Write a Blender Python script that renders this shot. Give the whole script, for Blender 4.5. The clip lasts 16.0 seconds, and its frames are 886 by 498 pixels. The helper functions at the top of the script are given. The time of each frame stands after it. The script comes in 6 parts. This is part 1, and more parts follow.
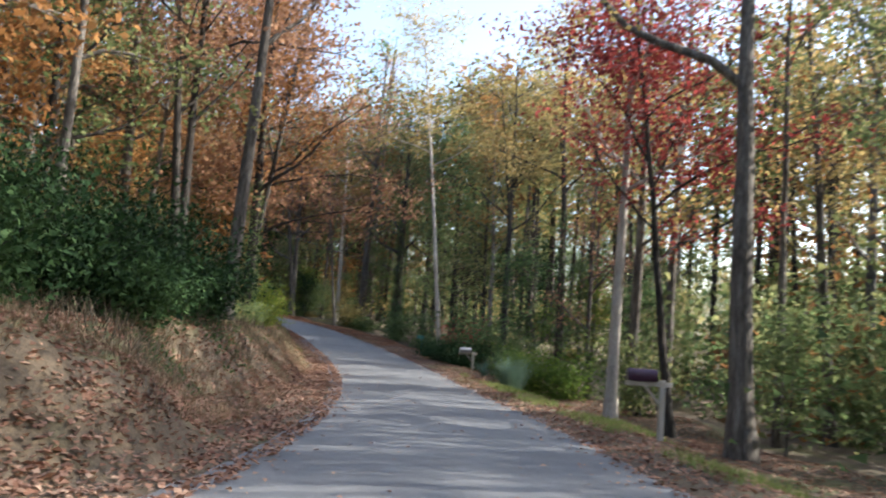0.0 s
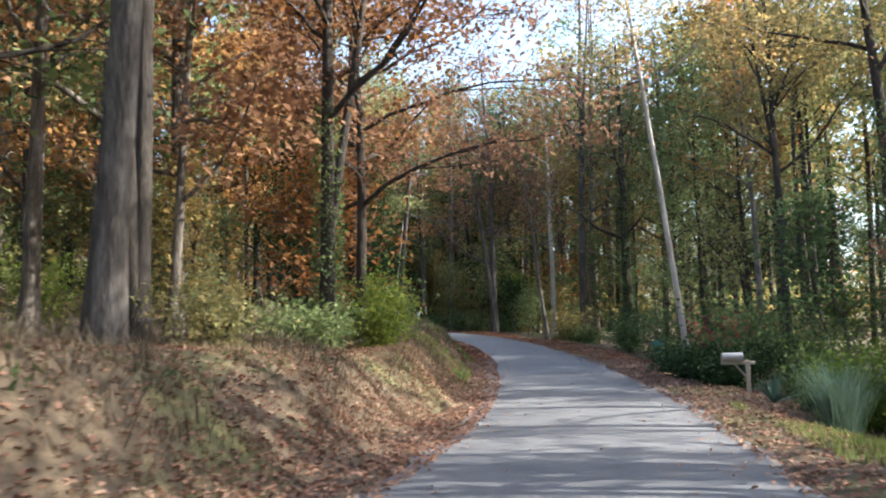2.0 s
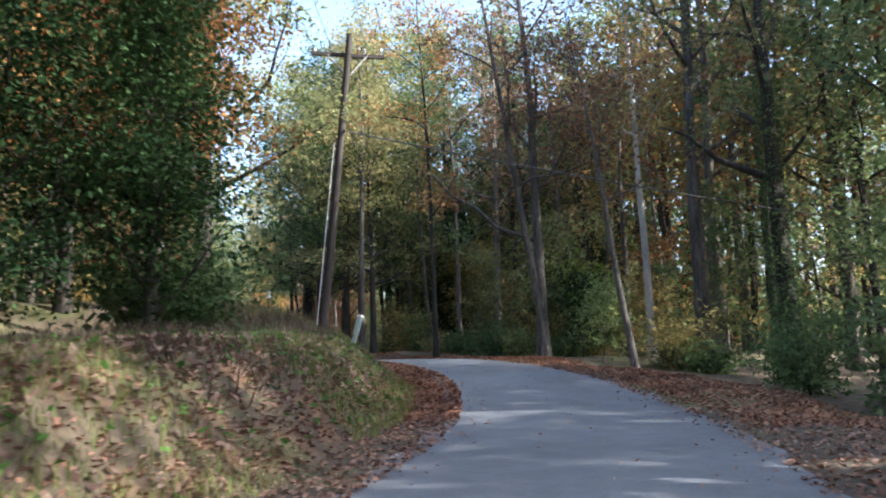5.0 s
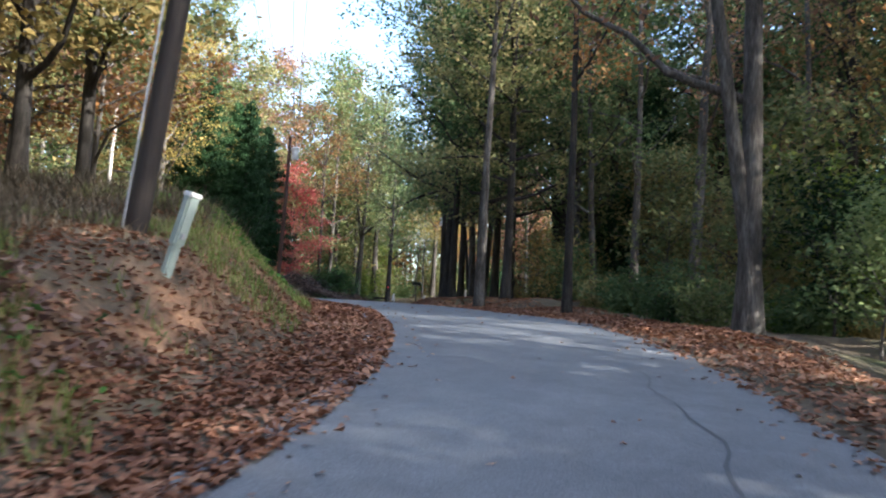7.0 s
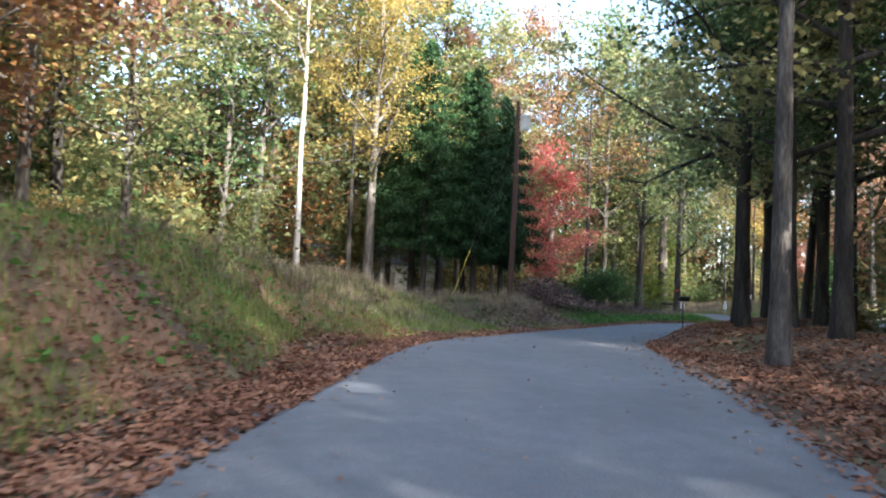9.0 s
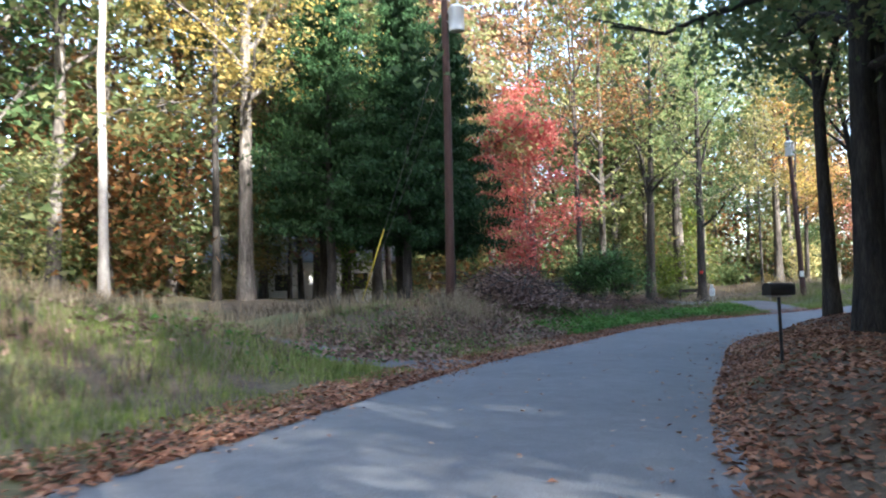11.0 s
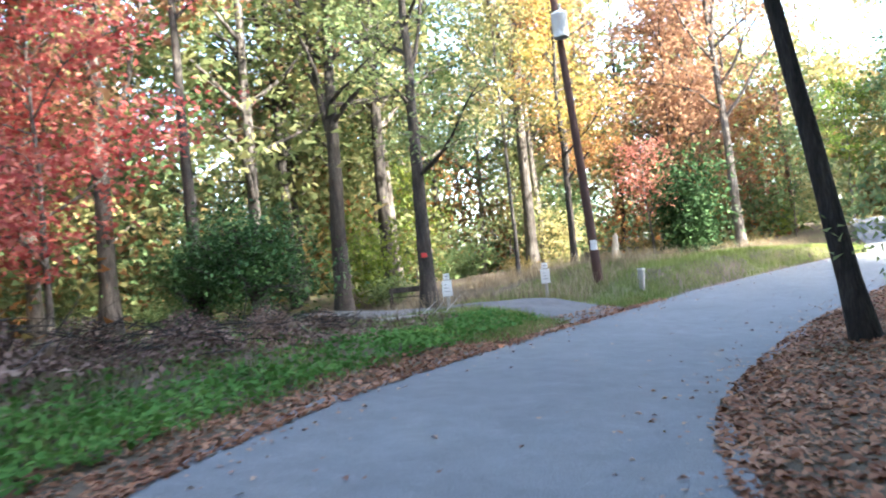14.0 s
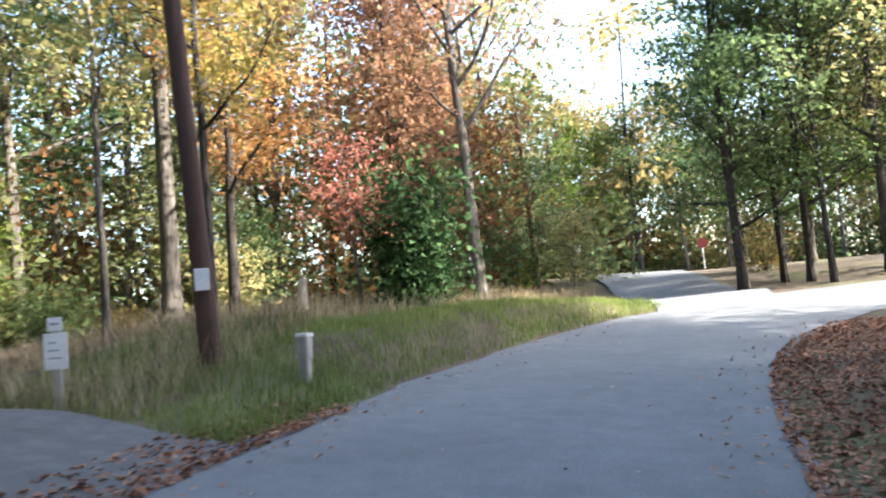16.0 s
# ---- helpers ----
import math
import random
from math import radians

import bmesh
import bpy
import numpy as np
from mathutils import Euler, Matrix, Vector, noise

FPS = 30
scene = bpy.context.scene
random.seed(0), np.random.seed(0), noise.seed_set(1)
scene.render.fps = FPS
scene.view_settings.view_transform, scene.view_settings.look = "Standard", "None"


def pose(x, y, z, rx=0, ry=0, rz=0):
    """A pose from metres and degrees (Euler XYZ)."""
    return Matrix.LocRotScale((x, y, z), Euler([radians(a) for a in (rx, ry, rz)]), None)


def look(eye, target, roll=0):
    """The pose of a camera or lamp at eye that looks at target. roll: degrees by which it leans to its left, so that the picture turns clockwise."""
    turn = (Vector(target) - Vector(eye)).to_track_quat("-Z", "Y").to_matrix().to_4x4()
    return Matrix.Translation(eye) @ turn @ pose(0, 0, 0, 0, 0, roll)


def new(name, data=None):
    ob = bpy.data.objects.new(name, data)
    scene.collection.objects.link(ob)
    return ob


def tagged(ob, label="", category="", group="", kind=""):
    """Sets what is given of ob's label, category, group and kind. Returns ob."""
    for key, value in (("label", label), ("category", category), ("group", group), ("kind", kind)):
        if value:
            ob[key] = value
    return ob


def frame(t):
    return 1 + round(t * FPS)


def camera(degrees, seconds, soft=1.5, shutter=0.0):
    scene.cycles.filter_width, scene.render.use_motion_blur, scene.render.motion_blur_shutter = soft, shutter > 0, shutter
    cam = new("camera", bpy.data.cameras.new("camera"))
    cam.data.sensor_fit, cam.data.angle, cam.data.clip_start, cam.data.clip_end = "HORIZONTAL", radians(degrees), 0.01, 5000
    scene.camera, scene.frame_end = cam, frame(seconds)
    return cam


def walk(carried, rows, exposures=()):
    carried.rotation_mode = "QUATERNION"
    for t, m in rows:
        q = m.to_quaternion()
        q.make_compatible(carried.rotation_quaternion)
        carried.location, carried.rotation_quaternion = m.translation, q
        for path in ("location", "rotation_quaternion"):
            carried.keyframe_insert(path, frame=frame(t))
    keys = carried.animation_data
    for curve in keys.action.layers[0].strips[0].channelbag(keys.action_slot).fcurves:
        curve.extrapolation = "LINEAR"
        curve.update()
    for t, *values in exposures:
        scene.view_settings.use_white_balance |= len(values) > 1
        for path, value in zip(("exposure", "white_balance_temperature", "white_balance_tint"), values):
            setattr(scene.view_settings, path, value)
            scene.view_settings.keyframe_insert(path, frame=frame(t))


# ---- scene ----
cam = camera(57.9, 16.0, soft=2.0, shutter=0.2)
PATH = [
    (0, (0.006, 0.005, 1.352), (-0.015, 9.956, 2.334), 4.03),
    (0.5, (0.581, 3.816, 1.253), (-1.135, 13.647, 1.884), 3.36),
    (1, (0.667, 7.474, 1.160), (-1.548, 17.170, 2.206), 1.66),
    (1.5, (0.666, 11.003, 1.059), (-2.087, 20.567, 2.038), -0.37),
    (2, (0.425, 14.820, 1.002), (-2.531, 24.306, 2.138), -1.14),
    (2.5, (0.065, 18.642, 0.938), (-2.936, 28.077, 2.343), -0.90),
    (3, (-0.380, 22.454, 0.846), (-3.565, 31.805, 2.402), -2.25),
    (3.2, (-0.540, 23.912, 0.813), (-3.966, 33.162, 2.456), -2.27),
    (5.3, (-2.977, 39.824, 0.951), (-7.336, 48.688, 2.510), -1.56),
    (5.5, (-3.281, 41.287, 0.994), (-7.813, 50.053, 2.611), -0.95),
    (6, (-4.233, 44.829, 1.123), (-9.351, 53.301, 2.548), 1.09),
    (6.3, (-4.767, 47.075, 1.215), (-10.233, 55.350, 2.494), 0.83),
    (6.5, (-5.108, 48.532, 1.282), (-10.943, 56.570, 2.439), 1.48),
    (7, (-6.633, 52.131, 1.505), (-13.252, 59.582, 2.324), 3.18),
    (7.5, (-8.311, 55.315, 1.881), (-15.438, 62.294, 2.592), 2.02),
    (8, (-10.315, 58.269, 2.232), (-18.375, 64.184, 2.426), 1.62),
    (8.5, (-12.686, 60.938, 2.590), (-21.378, 65.861, 3.045), 4.68),
    (8.7, (-13.688, 62.053, 2.709), (-22.542, 66.675, 3.203), 3.51),
    (10.8, (-26.236, 72.588, 3.100), (-35.275, 76.789, 3.912), -0.21),
    (11, (-27.437, 73.556, 3.099), (-36.409, 77.938, 3.640), -1.35),
    (11.3, (-29.162, 74.947, 3.096), (-38.069, 79.474, 3.513), -0.71),
    (11.5, (-30.185, 75.991, 3.088), (-39.081, 80.544, 3.445), -1.27),
    (12, (-32.830, 78.601, 3.052), (-41.593, 83.363, 3.776), -2.04),
    (12.5, (-36.105, 81.344, 2.952), (-44.533, 86.703, 3.447), -3.27),
    (13, (-39.057, 84.072, 2.907), (-47.060, 90.050, 3.359), -3.38),
    (13.5, (-41.724, 86.666, 2.894), (-49.103, 93.412, 3.110), -3.86),
    (14, (-44.151, 89.513, 2.885), (-51.164, 96.628, 3.332), -5.68),
    (14.5, (-46.317, 92.392, 2.870), (-52.572, 100.181, 3.326), -6.82),
    (15, (-47.979, 95.302, 2.846), (-53.793, 103.425, 3.313), -6.38),
    (15.2, (-48.469, 96.502, 2.838), (-53.956, 104.845, 3.360), -4.63),
    (15.5, (-49.252, 98.361, 2.824), (-54.291, 106.977, 3.439), -3.34),
    (16, (-50.451, 101.810, 2.801), (-54.710, 110.814, 3.681), -5.20),
]
walk(cam, [(t, look(eye, target, roll)) for t, eye, target, roll in PATH],
     exposures=[(0.0, 2.02, 6400, 10), (1.2, 2.12, 6450, 10), (2.5, 2.38, 6400, 10), (3.2, 2.32, 6300, 10), (5.3, 2.42, 6050, 10), (7.0, 2.5, 6050, 10), (8.7, 2.85, 6150, 10), (11.0, 3.2, 6050, 10),
                (12.5, 3.85, 6200, 10), (14.2, 3.87, 6350, 10), (15.2, 3.4, 6450, 10), (16.0, 3.0, 6450, 10)])

# ---- world and sun ----
SUN_AZ, SUN_EL = 80.0, 29.0
world = bpy.data.worlds.new("autumn_sky")
scene.world = world
world.use_nodes = True
wn = world.node_tree.nodes
sky = wn.new("ShaderNodeTexSky")
sky.sky_type = "NISHITA"
sky.sun_disc = False
sky.sun_elevation, sky.sun_rotation = radians(SUN_EL), radians(SUN_AZ)
sky.air_density, sky.dust_density, sky.ozone_density = 1.0, 2.2, 1.0
wn["Background"].inputs["Strength"].default_value = 0.14
world.node_tree.links.new(sky.outputs["Color"], wn["Background"].inputs["Color"])
sun_data = bpy.data.lights.new("sun", "SUN")
sun_data.energy, sun_data.angle, sun_data.color = 3.6, radians(0.6), (1.0, 0.93, 0.82)
sun = new("sun", sun_data)
sa, se = radians(SUN_AZ), radians(SUN_EL)
sun.matrix_world = look((math.sin(sa) * math.cos(se) * 50, math.cos(sa) * math.cos(se) * 50, math.sin(se) * 50), (0, 0, 0))


# ---- materials ----
def ramp(nt, stops):
    node = nt.nodes.new("ShaderNodeValToRGB")
    el = node.color_ramp.elements
    while len(el) > 1:
        el.remove(el[-1])
    el[0].position, el[0].color = stops[0][0], (*stops[0][1], 1)
    for p, c in stops[1:]:
        e = el.new(p)
        e.color = (*c, 1)
    return node


def noise_node(nt, scale, detail=4.0, rough=0.6, stretch=None, vec=None):
    n = nt.nodes.new("ShaderNodeTexNoise")
    n.inputs["Scale"].default_value, n.inputs["Detail"].default_value, n.inputs["Roughness"].default_value = scale, detail, rough
    src = vec
    if src is None:
        src = nt.nodes.new("ShaderNodeTexCoord").outputs["Object"]
    if stretch:
        mp = nt.nodes.new("ShaderNodeMapping")
        mp.inputs["Scale"].default_value = stretch
        nt.links.new(src, mp.inputs["Vector"])
        src = mp.outputs["Vector"]
    nt.links.new(src, n.inputs["Vector"])
    return n


def material(name, stops, scale=6.0, fine=60.0, rough=0.85, bump=0.4, metal=0.0, stretch=None, depth=0.02, rand=0.0):
    """A surface with a colour ramp over coarse noise, a finer grain on top and relief from both."""
    m = bpy.data.materials.new(name)
    m.use_nodes = True
    nt = m.node_tree
    b = nt.nodes["Principled BSDF"]
    a, f = noise_node(nt, scale, 5, 0.6, stretch), noise_node(nt, fine, 3, 0.6, stretch)
    mix = nt.nodes.new("ShaderNodeMix")
    mix.inputs[0].default_value = 0.4
    nt.links.new(a.outputs["Fac"], mix.inputs[2])
    nt.links.new(f.outputs["Fac"], mix.inputs[3])
    r = ramp(nt, stops)
    nt.links.new(mix.outputs[0], r.inputs["Fac"])
    col = r.outputs["Color"]
    if rand:
        info, hsv, mr = nt.nodes.new("ShaderNodeObjectInfo"), nt.nodes.new("ShaderNodeHueSaturation"), nt.nodes.new("ShaderNodeMapRange")
        mr.inputs["To Min"].default_value, mr.inputs["To Max"].default_value = 1 - rand, 1 + rand
        nt.links.new(info.outputs["Random"], mr.inputs["Value"])
        nt.links.new(mr.outputs[0], hsv.inputs["Value"])
        nt.links.new(col, hsv.inputs["Color"])
        col = hsv.outputs["Color"]
    nt.links.new(col, b.inputs["Base Color"])
    b.inputs["Roughness"].default_value, b.inputs["Metallic"].default_value = rough, metal
    if bump:
        bp = nt.nodes.new("ShaderNodeBump")
        bp.inputs["Strength"].default_value, bp.inputs["Distance"].default_value = bump, depth
        nt.links.new(mix.outputs[0], bp.inputs["Height"])
        nt.links.new(bp.outputs["Normal"], b.inputs["Normal"])
    return m


def leaf_material(name, stops, through_light=0.52, spread=0.25):
    """Leaves: colour by leaf, shifted a little by tree, partly lit from behind."""
    m = bpy.data.materials.new(name)
    m.use_nodes = True
    nt = m.node_tree
    nt.nodes.remove(nt.nodes["Principled BSDF"])
    out = nt.nodes["Material Output"]
    geo, info = nt.nodes.new("ShaderNodeNewGeometry"), nt.nodes.new("ShaderNodeObjectInfo")
    mul, add = nt.nodes.new("ShaderNodeMath"), nt.nodes.new("ShaderNodeMath")
    mul.operation, add.operation = "MULTIPLY_ADD", "MULTIPLY_ADD"
    nt.links.new(info.outputs["Random"], mul.inputs[0])
    mul.inputs[1].default_value, mul.inputs[2].default_value = 2 * spread, -spread
    clump = noise_node(nt, 0.55, 2, 0.5)
    cm = nt.nodes.new("ShaderNodeMath")
    cm.operation = "MULTIPLY_ADD"
    nt.links.new(clump.outputs["Fac"], cm.inputs[0])
    cm.inputs[1].default_value = 0.9
    nt.links.new(mul.outputs[0], cm.inputs[2])
    nt.links.new(geo.outputs["Random Per Island"], add.inputs[0])
    add.inputs[1].default_value = 0.5
    nt.links.new(cm.outputs[0], add.inputs[2])
    sub = nt.nodes.new("ShaderNodeMath")
    sub.operation = "SUBTRACT"
    sub.inputs[1].default_value = 0.2
    sub.use_clamp = True
    nt.links.new(add.outputs[0], sub.inputs[0])
    r = ramp(nt, stops)
    nt.links.new(sub.outputs[0], r.inputs["Fac"])
    dif, tra, mx = nt.nodes.new("ShaderNodeBsdfPrincipled"), nt.nodes.new("ShaderNodeBsdfTranslucent"), nt.nodes.new("ShaderNodeMixShader")
    dif.inputs["Roughness"].default_value = 0.7
    dif.inputs["Specular IOR Level"].default_value = 0.12
    nt.links.new(r.outputs["Color"], dif.inputs["Base Color"])
    nt.links.new(r.outputs["Color"], tra.inputs["Color"])
    mx.inputs["Fac"].default_value = through_light
    nt.links.new(dif.outputs[0], mx.inputs[1])
    nt.links.new(tra.outputs[0], mx.inputs[2])
    nt.links.new(mx.outputs[0], out.inputs["Surface"])
    return m


LEAF = {
    "olive": leaf_material("olive_leaf", [(0.1, (0.087, 0.12, 0.046)), (0.4, (0.186, 0.216, 0.093)), (0.65, (0.303, 0.288, 0.13)), (0.95, (0.442, 0.36, 0.167))]),
    "gold": leaf_material("gold_leaf", [(0.1, (0.128, 0.134, 0.054)), (0.4, (0.267, 0.223, 0.091)), (0.7, (0.395, 0.29, 0.11)), (0.95, (0.535, 0.402, 0.184))]),
    "yellow": leaf_material("yellow_leaf", [(0.1, (0.19, 0.18, 0.06)), (0.5, (0.399, 0.3, 0.085)), (0.95, (0.551, 0.42, 0.153))]),
    "orange": leaf_material("orange_leaf", [(0.1, (0.129, 0.075, 0.036)), (0.4, (0.276, 0.135, 0.054)), (0.7, (0.405, 0.2, 0.072)), (0.95, (0.478, 0.32, 0.144))]),
    "rust": leaf_material("rust_leaf", [(0.1, (0.116, 0.078, 0.052)), (0.5, (0.279, 0.15, 0.096)), (0.95, (0.442, 0.276, 0.157))]),
    "red": leaf_material("red_leaf", [(0.1, (0.19, 0.04, 0.037)), (0.5, (0.418, 0.086, 0.081)), (0.95, (0.551, 0.23, 0.175))]),
    "pink": leaf_material("pink_leaf", [(0.1, (0.3, 0.1, 0.08)), (0.6, (0.5, 0.22, 0.16)), (0.95, (0.6, 0.36, 0.24))]),
    "green": leaf_material("green_leaf", [(0.1, (0.048, 0.09, 0.036)), (0.5, (0.12, 0.18, 0.076)), (0.95, (0.24, 0.288, 0.126))]),
    "lime": leaf_material("lime_leaf", [(0.1, (0.07, 0.13, 0.025)), (0.5, (0.15, 0.22, 0.04)), (0.95, (0.27, 0.31, 0.07))]),
    "dark": leaf_material("evergreen_leaf", [(0.1, (0.012, 0.03, 0.012)), (0.5, (0.026, 0.06, 0.022)), (0.95, (0.055, 0.11, 0.038))], 0.15),
    "juniper": leaf_material("juniper_spray", [(0.1, (0.03, 0.075, 0.03)), (0.5, (0.07, 0.15, 0.05)), (0.95, (0.13, 0.23, 0.08))], 0.2),
    "dead": leaf_material("dead_leaf", [(0.1, (0.08, 0.05, 0.042)), (0.5, (0.19, 0.12, 0.095)), (0.95, (0.32, 0.22, 0.17))], 0.15),
    "laurel": leaf_material("laurel_leaf", [(0.1, (0.01, 0.023, 0.01)), (0.5, (0.026, 0.059, 0.021)), (0.95, (0.07, 0.13, 0.047))], 0.2),
}
BARK = material("bark", [(0.36, (0.025, 0.022, 0.019)), (0.5, (0.093, 0.081, 0.07)), (0.64, (0.204, 0.187, 0.166))], 6.0, 34.0, 0.95, 1.0, stretch=(1, 1, 0.16), depth=0.09, rand=0.3)
BARK_PALE = material("pale_bark", [(0.3, (0.2, 0.18, 0.16)), (0.55, (0.42, 0.39, 0.35)), (0.8, (0.62, 0.59, 0.54))], 2.5, 18.0, 0.9, 0.5, stretch=(1, 1, 0.35), depth=0.03)
BARK_DARK = material("dark_bark", [(0.36, (0.009, 0.008, 0.007)), (0.5, (0.033, 0.028, 0.024)), (0.66, (0.084, 0.072, 0.06))], 6.0, 36.0, 0.95, 1.0, stretch=(1, 1, 0.16), depth=0.09, rand=0.25)
POLE_WOOD = material("creosote_wood", [(0.25, (0.022, 0.012, 0.01)), (0.55, (0.075, 0.036, 0.027)), (0.8, (0.14, 0.075, 0.055))], 2.0, 40.0, 0.85, 0.5, stretch=(1, 1, 0.05), depth=0.01)
OLD_POLE_WOOD = material("old_pole_wood", [(0.25, (0.016, 0.013, 0.012)), (0.55, (0.042, 0.033, 0.028)), (0.8, (0.085, 0.068, 0.057))], 2.0, 40.0, 0.85, 0.5, stretch=(1, 1, 0.05), depth=0.01)
GREY_WOOD = material("weathered_wood", [(0.3, (0.22, 0.2, 0.17)), (0.6, (0.42, 0.39, 0.34)), (0.8, (0.55, 0.52, 0.47))], 4.0, 60.0, 0.8, 0.4, stretch=(1, 1, 0.1), depth=0.005)
WHITE = material("white_paint", [(0.3, (0.62, 0.62, 0.6)), (0.6, (0.8, 0.8, 0.79))], 3.0, 30.0, 0.5, 0.05)
GREY_METAL = material("galvanised_metal", [(0.3, (0.35, 0.36, 0.37)), (0.7, (0.55, 0.56, 0.57))], 5.0, 40.0, 0.45, 0.05, 0.6)
PALE_GREEN = material("pale_green_plastic", [(0.3, (0.3, 0.38, 0.34)), (0.7, (0.44, 0.52, 0.47))], 3.0, 25.0, 0.5, 0.05)
BLACK = material("black_paint", [(0.3, (0.012, 0.012, 0.014)), (0.7, (0.03, 0.03, 0.034))], 4.0, 40.0, 0.4, 0.05)
PLUM = material("plum_paint", [(0.3, (0.03, 0.012, 0.03)), (0.7, (0.07, 0.03, 0.065))], 4.0, 40.0, 0.4, 0.05)
RED = material("red_paint", [(0.3, (0.4, 0.02, 0.02)), (0.7, (0.55, 0.04, 0.03))], 4.0, 40.0, 0.5, 0.05)
# darker copy of the red, with the sign's shade put into its colour
SHADED_RED = material("shaded_red_paint", [(0.3, (0.13, 0.018, 0.02)), (0.7, (0.2, 0.03, 0.03))], 4.0, 40.0, 0.5, 0.05)
YELLOW = material("yellow_plastic", [(0.3, (0.6, 0.5, 0.06)), (0.7, (0.75, 0.62, 0.1))], 4.0, 40.0, 0.5, 0.05)
WIRE = material("wire_metal", [(0.3, (0.03, 0.03, 0.03)), (0.7, (0.07, 0.07, 0.07))], 4.0, 40.0, 0.5, 0.0)
TEAL = material("green_plastic", [(0.3, (0.03, 0.13, 0.11)), (0.7, (0.05, 0.2, 0.17))], 4.0, 40.0, 0.5, 0.05)
TAR = material("tar", [(0.3, (0.06, 0.062, 0.066)), (0.7, (0.1, 0.103, 0.108))], 5.0, 60.0, 0.7, 0.2)
INK = material("faded_print", [(0.3, (0.2, 0.2, 0.2)), (0.7, (0.4, 0.4, 0.4))], 4.0, 40.0, 0.7, 0.0)


def asphalt_material():
    m = bpy.data.materials.new("worn_asphalt")
    m.use_nodes = True
    nt = m.node_tree
    b = nt.nodes["Principled BSDF"]
    big, mid, grain = noise_node(nt, 0.35, 4, 0.6), noise_node(nt, 3.0, 5, 0.65), noise_node(nt, 90.0, 2, 0.7)
    r1 = ramp(nt, [(0.3, (0.115, 0.122, 0.132)), (0.5, (0.158, 0.167, 0.178)), (0.7, (0.205, 0.216, 0.228))])
    mixf = nt.nodes.new("ShaderNodeMix")
    mixf.inputs[0].default_value = 0.5
    nt.links.new(big.outputs["Fac"], mixf.inputs[2])
    nt.links.new(mid.outputs["Fac"], mixf.inputs[3])
    nt.links.new(mixf.outputs[0], r1.inputs["Fac"])
    r2 = ramp(nt, [(0.3, (0.5, 0.5, 0.5)), (0.55, (1, 1, 1)), (0.75, (1.5, 1.5, 1.5))])
    nt.links.new(grain.outputs["Fac"], r2.inputs["Fac"])
    mul = nt.nodes.new("ShaderNodeMix")
    mul.data_type, mul.blend_type = "RGBA", "MULTIPLY"
    mul.inputs[0].default_value = 1.0
    nt.links.new(r1.outputs["Color"], mul.inputs[6])
    nt.links.new(r2.outputs["Color"], mul.inputs[7])
    nt.links.new(mul.outputs[2], b.inputs["Base Color"])
    b.inputs["Roughness"].default_value = 0.8
    bp = nt.nodes.new("ShaderNodeBump")
    bp.inputs["Strength"].default_value, bp.inputs["Distance"].default_value = 0.5, 0.008
    nt.links.new(grain.outputs["Fac"], bp.inputs["Height"])
    nt.links.new(bp.outputs["Normal"], b.inputs["Normal"])
    return m


